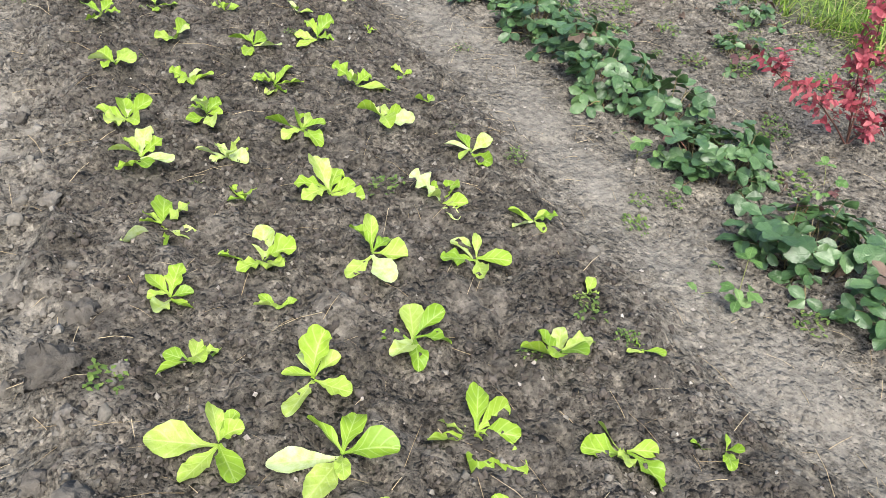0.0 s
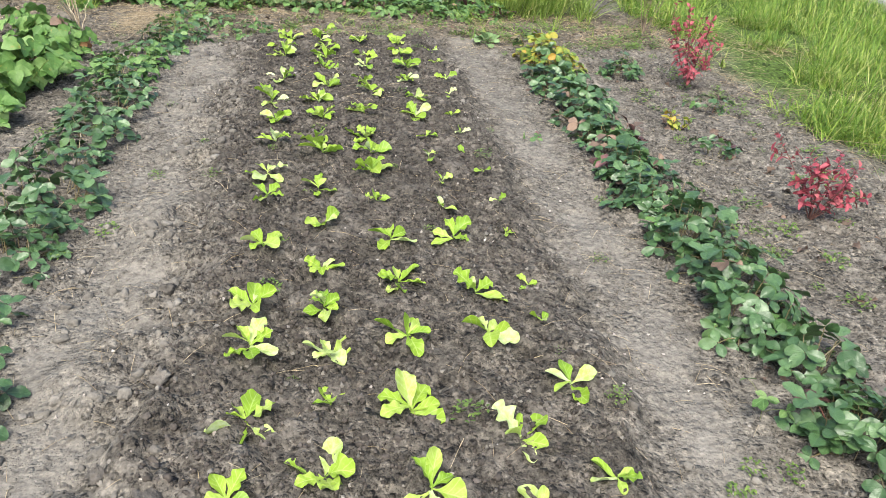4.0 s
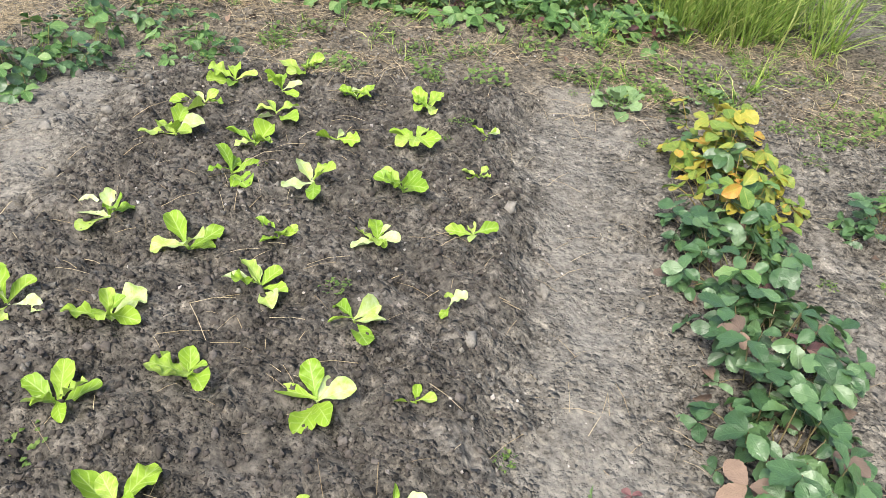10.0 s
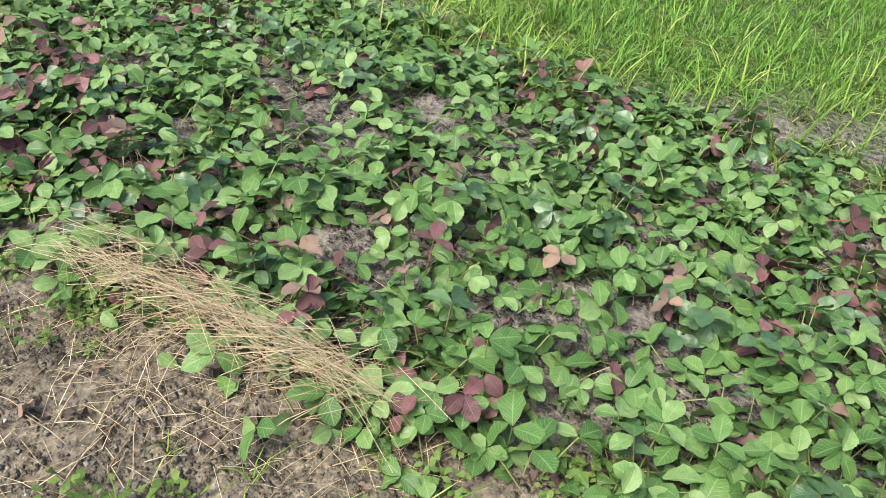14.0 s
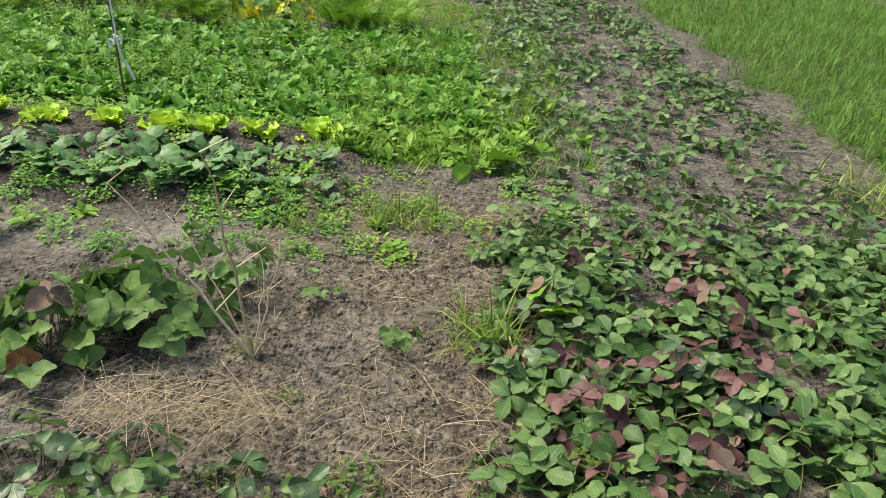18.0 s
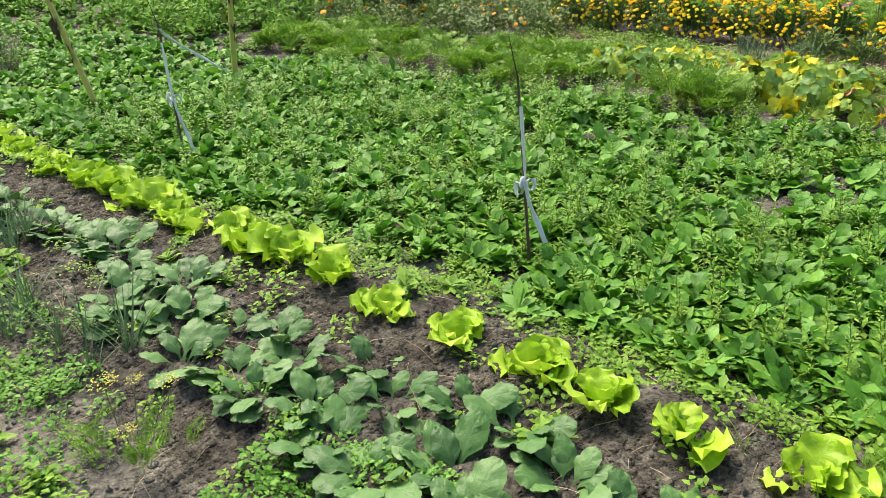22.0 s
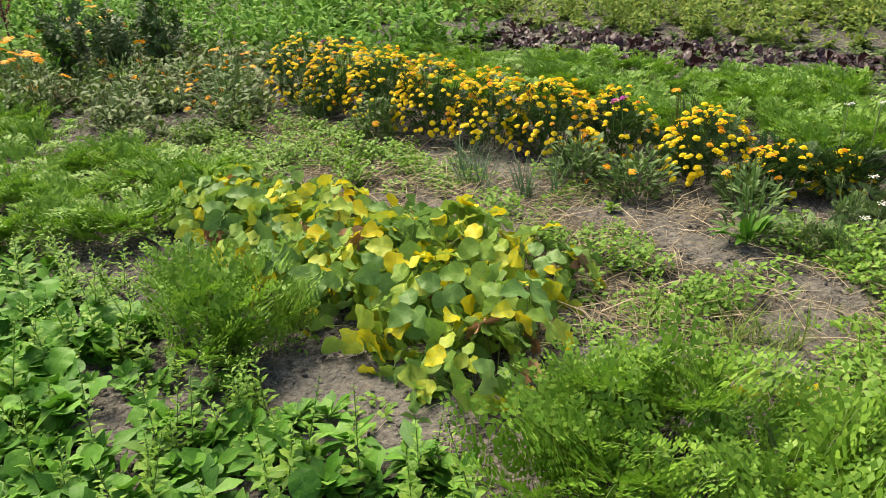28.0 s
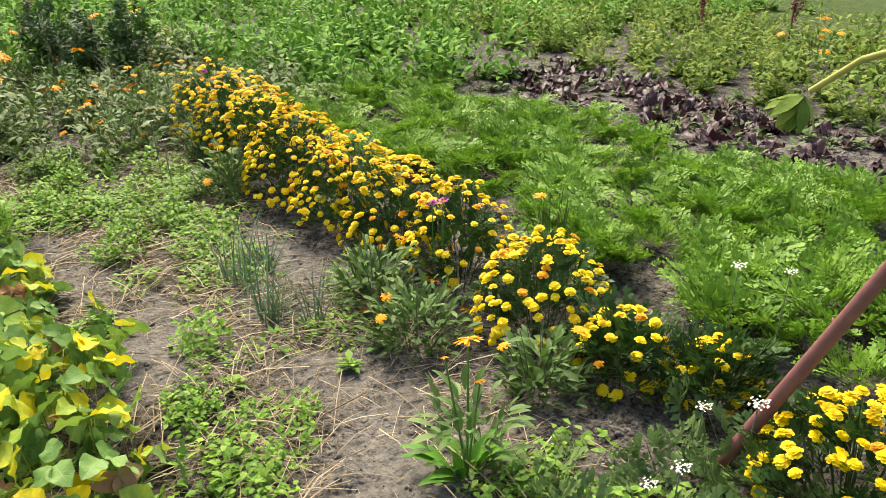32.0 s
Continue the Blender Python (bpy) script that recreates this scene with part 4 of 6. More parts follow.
def clod_shape(rng, n, rings):
    """A crumbling lump of earth: a ball with knobs, hollows and flat broken sides."""
    v, f, t = stone(rng, n, rings).arrays()
    off = Vector((rng.uniform(0, 50), rng.uniform(0, 50), rng.uniform(0, 50)))
    v = np.array([p * (0.72 + 0.5 * noise.noise(Vector(p) * 1.3 + off) + 0.3 * noise.noise(Vector(p) * 3.1 + off)) for p in v])
    return Bag().add(np.clip(v, -0.78, 0.82), f, t)


LUMPS = [clod_shape(rng, 8, 6) for _ in range(8)]
stuff("grey_clods", rosette(LUMPS, np.concatenate([spread(rng, 700, -1.1, -0.62, 0.3, 6.0, lambda x, y: vnoise(x, y, 3.0, 72)), spread(rng, 1000, 0.66, 2.9, 0.3, 6.3, lambda x, y: vnoise(x, y, 2.0, 73) ** 2 * np.where(x < 0.95, 1.0, 0.5))]), rng, 90, 0.007, 0.034), DRY_CLOD, "dry grey clods heaped along the edge of the bed", "soil")
stuff("bed_clods", rosette(LUMPS, spread(rng, 2600, -0.8, 0.85, 0.3, 6.15, lambda x, y: bed_mask(x, y) * vnoise(x, y, 4.0, 74)), rng, 90, 0.005, 0.02), CLOD, "damp lumps of soil in the lettuce bed", "soil")


GREY_CLOD = plain_material("grey_clod", ((0.0, (0.05, 0.045, 0.039)), (0.5, (0.105, 0.095, 0.083)), (1.0, (0.18, 0.165, 0.145))), 45.0, 0.95, 0.02)
BIG_LUMPS = [clod_shape(rng, 18, 14).mesh("soil_clod", GREY_CLOD) for _ in range(5)]
for x, y, r in ((-0.56, 0.88, 0.044), (-0.62, 0.83, 0.036), (-0.70, 1.02, 0.04), (-0.72, 0.93, 0.032), (-0.72, 1.40, 0.06), (-0.64, 1.58, 0.042), (-0.58, 1.36, 0.022), (-0.66, 0.9, 0.024), (-0.60, 0.95, 0.026), (-0.76, 1.12, 0.03), (-0.55, 0.80, 0.022), (-0.7, 1.25, 0.025), (-0.78, 1.7, 0.03), (-0.68, 2.05, 0.032), (-0.74, 2.6, 0.03), (-0.7, 3.3, 0.034)):
    clod = tagged(new("soil_clod", rng.choice(BIG_LUMPS)), "large dry grey clod of soil at the edge of the bed", "soil clod", "large clods beside the bed")
    clod.matrix_basis = Matrix(turn(rng.uniform(-25, 25), rng.uniform(-25, 25), rng.uniform(0, 360), ground_point(x, y, r * 0.1), r * 1.35))


def seedling(rng, n, size, shape, wide, nu=2):
    bag = Bag()
    for i in range(n):
        bag.take(blade(size * rng.uniform(0.6, 1.2), size * wide, shape, nu, 2, rng.uniform(0, 50), -30, 0.2, 0, 1, 0, rng), turn(0, 0, i * 137 + rng.uniform(-20, 20), (0, 0, rng.uniform(0, size * 0.5))))
    return bag


CREEPERS = []
for k in range(6):
    b = Bag()
    for i in range(44):
        r, a = 0.07 * math.sqrt(rng.random()), rng.uniform(0, 6.28)
        b.take(blade(0.021, 0.015, ovate, 2, 1, rng.uniform(-10, 50), -30, 0.3, 0.1, 2, 0, rng), turn(0, 0, rng.uniform(0, 360), (r * math.cos(a), r * math.sin(a), rng.uniform(0.0, 0.05) * (1.2 - r * 9))))
    CREEPERS.append(b)
WEEDS = [seedling(rng, rng.randint(8, 16), 0.06, ovate, 0.5) for _ in range(8)]
stuff("seedling_weeds", rosette(CREEPERS, spread(rng, 420, 1.6, 2.95, 0.3, 6.5, lambda x, y: vnoise(x, y, 1.6, 81) ** 2), rng, 15, 0.35, 1.1), WEED_DULL, "tiny creeping weeds in the soil round the bushes", "weeds")
stuff("path_weeds", rosette(CREEPERS, spread(rng, 60, -2.0, 1.3, 0.3, 6.3), rng, 15, 0.3, 0.8), WEED_DULL, "a few tiny weeds in the path", "weeds")
stuff("cross_path_weeds", rosette(CREEPERS, spread(rng, 200, -1.4, 2.9, 6.2, 7.3, lambda x, y: vnoise(x, y, 2.0, 82)), rng, 15, 0.5, 1.5), WEED_DULL, "low creeping weeds among the straw", "weeds")
stuff("cross_path_grass", rosette(LONG_TUFTS, spread(rng, 150, -0.6, 2.9, 6.3, 7.3, lambda x, y: vnoise(x, y, 1.5, 84) ** 2), rng, 25, 0.3, 0.8), GRASS, "sparse grass tufts on the cross path", "grass")
DEAD_LEAF = [Bag().add(*blade(0.05, 0.034, ovate, 7, 4, 10, -50, 0.5, 0.5, 2, 0, rng, 60)) for _ in range(5)]
stuff("dead_leaves", rosette(DEAD_LEAF, np.concatenate([spread(rng, 500, -2.9, 1.0, 6.6, 9.0), spread(rng, 160, 1.3, 1.65, 0.5, 6.0), spread(rng, 120, 1.9, 2.4, 1.5, 5.6, lambda x, y: vnoise(x, y, 2.0, 85))]), rng, 60, 0.5, 1.3), WITHERED, "brown withered leaves lying among the plants", "dead leaves")
stuff("chickweed", rosette(CREEPERS + WEEDS[:2], spread(rng, 5200, -9.4, -2.6, 0.5, 7.6, lambda x, y: (0.4 + 0.6 * inside(x, y, -7.2, -4.3, -4, 6.8, 0.3)) * vnoise(x, y, 1.3, 83) * np.where(x < -7.6, 0.18, 1.0) * (1 - 0.75 * bare_middle(x, y))), rng, 15, 0.5, 1.4), WEED, "low spreading chickweed between the rows", "weeds")

# ---------------- radish and mustard growth ----------------
rng = random.Random(61)
RADISH_LEAVES = []
for k in range(14):
    f = k / 13
    b = Bag().add(*blade(0.125 * rng.uniform(0.7, 1.25), 0.068 * rng.uniform(0.8, 1.2), mustard, 13, 4, 96 - 34 * f, -rng.uniform(55, 105), 0.16, 0.16, 4, 0.03, rng, rng.uniform(-25, 25)))
    RADISH_LEAVES.append((f, b))
RADISH_MESHES = [(f, b.mesh("leaf", RADISH)) for f, b in RADISH_LEAVES]


def radish_template(rng, n):
    bag = Bag()
    for i in range(n):
        k = min(13, int(14 * (i + rng.random()) / n))
        bag.take(RADISH_FAR[k][1], turn(0, 0, rng.uniform(0, 360), (rng.uniform(-0.03, 0.03), rng.uniform(-0.03, 0.03), 0), rng.uniform(0.7, 1.2)))
    return bag


RADISH_FAR = [(f, Bag().add(*blade(0.12 * rng.uniform(0.65, 1.25), 0.066 * rng.uniform(0.75, 1.2), mustard, 9, 2, 96 - 34 * f, -rng.uniform(55, 105), 0.16, 0.16, 4, 0.0, rng, rng.uniform(-25, 25)))) for f in np.linspace(0, 1, 14)]
RADISHES = [radish_template(rng, 8) for _ in range(6)]


def radish_keep(x, y):
    e = (vnoise(x, y, 1.1, 91) - 0.5) * 0.7
    k = step(-7.1, -6.6, x + e) * (1 - step(-4.65, -4.4, x + e * 0.4)) * (1 - step(6.0, 7.2, y + e))
    bare = np.maximum(inside(x, y, -7.0, -5.6, 4.6, 6.6, 0.5), step(0.6, 0.75, vnoise(x, y, 1.3, 98)) * (y > 3))
    return k * (1 - 0.6 * bare) * (1 - 0.9 * bare_middle(x, y)) * (0.55 + 0.45 * vnoise(x, y, 2.0, 92))


near_places = [p for p in spread(rng, 1250, -7.0, -4.4, 3.2, 6.9, radish_keep)]
for p in near_places[:44]:
    bush("radish_plant", p[0], p[1], RADISH_MESHES, rng.randint(7, 10), 0.03, "leafy green radish plant among its neighbours", "radish plant", "radishes sown broadcast", rng, rng.uniform(0.7, 1.2))
for dx, dy in ((-0.22, -0.1), (-0.05, -0.22), (0.08, -0.02), (-0.1, 0.1), (0.16, -0.16), (-0.28, 0.08), (0.02, 0.18), (-0.16, -0.3)):
    bush("turnip_plant", -6.78 + dx, 3.92 + dy, RADISH_MESHES, 14, 0.05, "tall bushy turnip plant with broad blue-green leaves", "turnip plant", "clump of turnips", rng, rng.uniform(1.1, 1.45))
stuff("radish_leaves", rosette(RADISHES, np.concatenate([np.array(near_places[44:]), spread(rng, 2300, -7.0, -4.4, -4.5, 3.3, radish_keep)]), rng, 16, 0.45, 1.15), RADISH, "dense green radish leaves covering the bed", "radishes")

SPIRES = []
for k in range(5):
    b = Bag().add(*tube(arc((0, 0, 0), (0.02, 0.01, 0.26), 0, 3), 0.002, 0.001, 3))
    for i in range(30):
        f = i / 30
        b.take(blade(0.05 * (1.15 - f), 0.02 * (1.2 - f), lance, 2, 1, rng.uniform(10, 55), -30, 0.2, 0, 1, 0, rng), turn(0, 0, i * 137.5, (0.02 * f, 0.01 * f, 0.02 + 0.24 * f)))
    SPIRES.append(b)
stuff("tall_weeds", rosette(SPIRES, spread(rng, 1900, -7.3, -4.5, 1.0, 6.9, lambda x, y: (0.25 + 0.75 * vnoise(x, y, 1.7, 94)) * (1 - bare_middle(x, y))), rng, 18, 0.5, 1.15), WEED, "slim upright weeds standing among the radishes", "weeds")
stuff("radish_weeds", rosette(WEEDS, spread(rng, 4600, -7.2, -4.3, 0.5, 7.0, lambda x, y: (0.35 + 0.65 * vnoise(x, y, 2.5, 93)) * (1 - 0.7 * bare_middle(x, y))), rng, 30, 0.5, 1.9), RADISH, "small-leaved weeds growing through the radishes", "weeds")

# ---------------- feathery carrot tops ----------------


def frond(rng, length, pairs, tilt, bend, fine=1.0, spacing=0.018):
    bag = Bag()
    ang = np.radians(tilt + bend * np.linspace(0, 1, 9))
    pts = np.concatenate([[[0, 0, 0]], np.cumsum(np.stack([0 * ang[1:], np.cos(ang[1:]), np.sin(ang[1:])], 1) * length / 8, 0)])
    bag.add(*tube(pts, 0.0018, 0.0008, 3))
    for i in range(pairs):
        f = 0.34 + 0.66 * i / pairs
        p = np.array([np.interp(f * 8, range(9), pts[:, a]) for a in range(3)])
        t = math.degrees(np.interp(f * 8, range(9), ang))
        L = length * 0.42 * (1.05 - f) + 0.02
        for side in (-1, 1):
            m = turn(t, 0, 0, p) @ turn(rng.uniform(-15, 25), 0, side * -rng.uniform(48, 72))
            n = max(2, int(L / (spacing * fine)))
            for j in range(n):
                g = (j + 1) / n
                s = 0.029 * (1.25 - g) * fine + 0.009
                for sd in (-1, 1):
                    w, z = s * 0.27, s * rng.uniform(0.0, 0.4)
                    v = np.array([(0, 0, 0), (w, s * 0.55, z * 0.7), (0, s, z), (-w, s * 0.55, z * 0.7)])
                    bag.take((v, [[0, 1, 2, 3]], np.full((4, 2), 0.5)), m @ turn(0, 0, sd * -50, (0, g * L, 0)))
    return bag


rng = random.Random(71)
FRONDS = [frond(rng, rng.uniform(0.26, 0.4), 9, rng.uniform(58, 86), -rng.uniform(45, 95), 0.85, 0.022) for _ in range(7)]
FAR_FRONDS = [frond(rng, rng.uniform(0.26, 0.4), 8, rng.uniform(58, 86), -rng.uniform(40, 90), 1.1, 0.018) for _ in range(6)]


def frond_clumps(fronds, n):
    out = []
    for k in range(n):
        b = Bag()
        for i in range(5):
            b.take(rng.choice(fronds), turn(0, 0, rng.uniform(0, 360), (rng.uniform(-0.04, 0.04), rng.uniform(-0.04, 0.04), 0), rng.uniform(0.8, 1.1)))
        out.append(b)
    return out


FROND_CLUMPS, FAR_CLUMPS = frond_clumps(FRONDS, 4), frond_clumps(FAR_FRONDS, 4)
for n, clumps, box, label in (
    (120, FAR_CLUMPS, (-8.35, -7.25, -0.6, 3.2), "dense feathery green carrot tops in a bed"),
    (13, FROND_CLUMPS, (-7.5, -7.15, 4.0, 4.6), "feathery carrot tops beside bare soil"),
    (36, FROND_CLUMPS, (-7.8, -7.1, 5.5, 6.35), "feathery carrot tops beside bare soil"),
    (240, FAR_CLUMPS, (-12.0, -10.3, 1.3, 6.7), "feathery green carrot tops in a row behind the marigolds"),
):
    stuff("carrot_tops", rosette(clumps, spread(rng, n, *box), rng, 10, 0.8, 1.15), CARROT, label, "carrots")

# ---------------- bean plants ----------------
rng = random.Random(81)
BEAN_BAGS = trio_pool(BEAN, 5, 12, (4, 66), (0.12, 0.25), 0.092, heart, 0.86, 9, 0.02, droop=34, cup=0.3, wave=0.18, sides=82, thick=0.002)
DROOPING = trio_pool(BEAN, 6, 14, (4, 78), (0.10, 0.24), 0.100, heart, 0.84, 9, 0.02, droop=58, cup=0.25, wave=0.22, sides=82, thick=0.002, gap=0.12, tumble=52)
BEANS, BEANS_DRY = ([(f, b.mesh("leaf", m)) for f, b in BEAN_BAGS] for m in (BEAN, WITHERED))
RUST = leaf_material("rusty_dead_leaf", ((0.0, (0.22, 0.10, 0.045)), (0.5, (0.36, 0.19, 0.09)), (1.0, (0.46, 0.30, 0.16))), (0.3, 0.18, 0.1), (0.2, 0.12, 0.06), 0.3, 6.0, 0.7, 0.15)
BEANS_YELLOW = [(f, b.mesh("leaf", BEAN_YELLOW)) for f, b in DROOPING]
PALE_BEAN = leaf_material("pale_bean_leaf", ((0.0, (0.11, 0.23, 0.045)), (0.5, (0.19, 0.34, 0.080)), (1.0, (0.32, 0.46, 0.15))), (0.3, 0.42, 0.16), (0.2, 0.28, 0.08), 0.3, 6.0, 0.45, 0.3)
BEANS_GREEN = [(f, b.mesh("leaf", PALE_BEAN)) for f, b in DROOPING]
BEANS_RUST = [(f, b.mesh("leaf", RUST)) for f, b in BEAN_BAGS]
for x, y, n, s in ((-1.93, 4.78, 40, 1.12), (-2.16, 4.5, 34, 1.12), (-1.8, 5.02, 28, 1.05), (-2.26, 4.82, 26, 1.08), (-1.95, 4.28, 24, 1.05), (-2.22, 4.05, 22, 1.0), (-2.15, 3.6, 18, 0.95), (-1.87, 5.5, 36, 0.98), (-2.05, 5.74, 34, 0.98), (-2.22, 3.1, 16, 0.9)):
    bush("bean_plant", x, y, BEANS, n, 0.09, "bushy bean plant with a few rusty dead leaves", "bean plant", "bean plants in the grey soil", rng, s, (BEANS_RUST, BEANS_RUST, BEANS_DRY), 0.08)
bush("bean_plant", -2.28, 6.0, BEANS[:6], 16, 0.08, "bean plant with paler fresh green leaves", "bean plant", "bean plants in the grey soil", rng, 0.75, (BEANS,), 0.6)
for x, y in ((-2.62, 4.95), (-2.6, 4.55), (-2.66, 4.1), (-2.58, 5.35), (-2.62, 3.7), (-2.6, 5.75), (-2.3, 6.3), (-2.0, 6.62)):
    bush("bean_seedling", x, y, BEANS[2:8], 5, 0.02, "small bean seedling in dark damp soil", "bean plant", "bean seedlings", rng, 0.5, (BEANS_YELLOW,), 0.08)
for k in range(24):
    f = k / 23
    y = 3.2 + 1.98 * f + rng.uniform(-0.05, 0.05)
    half = 0.1 + 0.2 * min(1.0, 1.6 * f)
    x = -8.1 + 0.14 * f + (-1, 0.15, 0.9)[k % 3] * half + rng.uniform(-0.05, 0.05)
    bush("bean_plant", x, y, BEANS_YELLOW, 29, 0.13, "bean plant turning yellow, heart-shaped leaves drooping", "bean plant", "yellowing bean plants", rng, 1.0 if k % 3 == 1 else 0.88, (BEANS_GREEN,) * 10 + (BEANS_RUST,), 0.45)
bush("bean_plant", -7.95, 6.02, BEANS_YELLOW, 12, 0.08, "bean plant turning yellow, heart-shaped leaves drooping", "bean plant", "yellowing bean plants", rng, 0.75, (BEANS,), 0.4)

# ---------------- dead shrub, spinach, head lettuces ----------------
root = thing("dead_shrub", ground_point(-1.89, 6.14, -0.01), "bare dry shrub with thin pale branches", "shrub")
DRY_BRANCH = plain_material("pale_dry_branch", ((0.0, (0.30, 0.22, 0.14)), (0.5, (0.47, 0.38, 0.26)), (1.0, (0.62, 0.54, 0.40))), 40.0, 0.8)
for dx, dy, dz, r in ((-0.07, -0.42, 0.56, 0.006), (-0.07, -0.13, 0.68, 0.0065), (-0.05, 0.10, 0.42, 0.005), (-0.1, 0.03, 0.30, 0.004), (-0.15, -0.26, 0.42, 0.004), (0.06, 0.1, 0.24, 0.004)):
    p = arc((0, 0, 0), (dx, dy, dz), rng.uniform(-0.03, 0.03), 8) + np.array([[0.012 * math.sin(k * 1.9 + dz * 9), 0.012 * math.cos(k * 2.3), 0] for k in range(8)]) * np.linspace(0, 1, 8)[:, None]
    branch = part("branch", Bag().add(*tube(p, r, r * 0.35, 5)).mesh("branch", DRY_BRANCH), root)
    for k in range(4):
        q = p[rng.randint(2, 7)]
        part("twig", Bag().add(*tube(arc(q, q + np.array([rng.uniform(-0.07, 0.07), rng.uniform(-0.1, 0.1), rng.uniform(0.02, 0.11)]), 0, 3), r * 0.4, r * 0.2, 4)).mesh("twig", DRY_BRANCH), branch)

SPINACH_LEAVES, SALAD_LEAVES = [], []
for k in range(10):
    f = k / 9
    v, f_, t_ = blade(rng.uniform(0.12, 0.17), rng.uniform(0.055, 0.078), lambda u: 0.14 + 0.86 * step(0.2, 0.5, u) * np.sqrt(np.clip(1 - ((u - 0.55) / 0.455).clip(0, 1) ** 2, 0.004, 1)), 14, 8, 70 - 54 * f, -rng.uniform(30, 70), -0.15, 0.12, 3, 0.03, rng, rng.uniform(-35, 35))
    v[:, 2] += 0.0035 * np.sin(t_[:, 0] * 30 + f * 9) * np.cos((np.abs(t_[:, 1] - 0.5) - 0.3 * t_[:, 0]) * 34) * (t_[:, 0] > 0.3)
    SPINACH_LEAVES.append((f, Bag().add(v, f_, t_).mesh("leaf", SPINACH)))
    SALAD_LEAVES.append((f, Bag().add(*blade(rng.uniform(0.11, 0.15), rng.uniform(0.10, 0.13), lambda u: 0.22 + 0.78 * step(0.1, 0.6, u) * np.sqrt(np.clip(1 - ((u - 0.6) / 0.405).clip(0, 1) ** 2, 0.01, 1)), 8, 6, 74 - 58 * f, -rng.uniform(0, 40), 0.25, 0.4, 3, 0.04, rng, rng.uniform(-25, 25))).mesh("leaf", SALAD)))
y = 6.02
while y > 0.2:
    size = 1.15 if y > 2 else 1.0
    bush("head_lettuce", -3.94 + 0.04 * (y - 6) * 0.8 + rng.uniform(-0.04, 0.04), y, SALAD_LEAVES, rng.randint(10, 13), 0.02, "yellow-green leafy head lettuce in damp soil", "lettuce", "row of head lettuces", rng, size * rng.uniform(0.8, 1.1))
    y -= rng.uniform(0.24, 0.33) if y > 4 else rng.uniform(0.18, 0.24)
for x0, y0, y1, gap, s in ((-3.38, 3.6, 5.75, 0.17, 1.2), (-3.6, 3.0, 6.05, 0.18, 1.12), (-3.6, 1.2, 3.0, 0.2, 1.0), (-3.32, 5.6, 6.1, 0.18, 0.9), (-3.1, 5.75, 6.2, 0.17, 0.65)):
    y = y1
    while y > y0:
        bush("spinach_plant", x0 + rng.uniform(-0.08, 0.08), y, SPINACH_LEAVES, rng.randint(11, 15), 0.045, "dark green spinach plant with crinkled shiny leaves", "spinach plant", "spinach row", rng, s * rng.uniform(0.75, 1.05))
        y -= gap * rng.uniform(0.8, 1.25)

# onion leaves, dill, grass clumps in the beds
ONIONS = [tuft(rng, 9, 0.18, 0.32, 0.007, 60) for _ in range(4)]
GREY_GRASS = leaf_material("onion_leaf", ((0.0, (0.07, 0.15, 0.06)), (1.0, (0.16, 0.25, 0.12))), (0.2, 0.3, 0.1), (0.2, 0.25, 0.1), 0.0, 5.0, 0.5, 0.15)
for x, y in ((-3.2, 3.85), (-3.15, 3.45), (-3.45, 2.6), (-3.2, 2.2), (-9.15, 4.45), (-9.2, 4.05)):
    stuff("onion_leaves", rosette(ONIONS, spread(rng, 7, x - 0.1, x + 0.1, y - 0.15, y + 0.15), rng, 12), GREY_GRASS, "slender grey-green onion leaves", "onions")
for x, y, r, n, hi in ((-3.03, 6.56, 0.16, 34, 0.9), (-2.04, 6.9, 0.1, 16, 1.1), (-2.95, 6.1, 0.12, 14, 0.7), (-8.3, 5.85, 0.12, 22, 0.9), (-8.25, 5.55, 0.1, 14, 0.8), (-4.3, 6.75, 0.4, 60, 0.8), (-6.5, 6.7, 0.5, 40, 0.8)):
    stuff("grass_clump", rosette(LONG_TUFTS, spread(rng, n, x - r, x + r, y - r, y + r), rng, 12, 0.45 * hi, 0.95 * hi), GRASS, "clump of bright green grass growing in the soil", "grass")
root = thing("dill", ground_point(-2.98, 4.42), "yellowish feathery dill in flower among weeds", "dill")
b = Bag()
for k in range(7):
    b.take(FRONDS[k % 7], turn(rng.uniform(-15, 15), 0, rng.uniform(0, 360), (rng.uniform(-0.1, 0.1), rng.uniform(-0.16, 0.16), 0), rng.uniform(0.4, 0.7)))
part("foliage", b.mesh("foliage", WEED), root)
DILL_HEAD = Bag()
for k in range(70):
    r, a = 0.045 * math.sqrt(rng.random()), rng.uniform(0, 6.28)
    DILL_HEAD.take(blade(0.007, 0.006, ovate, 2, 1, 10, -20, 0.2, 0, 1, 0, rng), turn(0, 0, rng.uniform(0, 360), (r * math.cos(a), r * math.sin(a), rng.uniform(-0.012, 0.006))))
DILL_YELLOW = plain_material("dill_flower", ((0.0, (0.30, 0.34, 0.03)), (1.0, (0.52, 0.50, 0.06))), 80.0, 0.7)
DILL_MESH = DILL_HEAD.mesh("flower_head", DILL_YELLOW)
for dx, dy, dz, s in ((-0.02, -0.12, 0.2, 1.0), (-0.12, 0.06, 0.22, 0.8), (0.05, 0.12, 0.18, 0.7), (-0.05, 0.02, 0.25, 0.6)):
    part("stalk", Bag().add(*tube(arc((dx * 0.4, dy * 0.4, 0), (dx, dy, dz), 0, 4), 0.002, 0.0014, 4)).mesh("stalk", WEED), root)
    part("flower_head", DILL_MESH, root, turn(8, 8, 0, (dx, dy, dz), s))
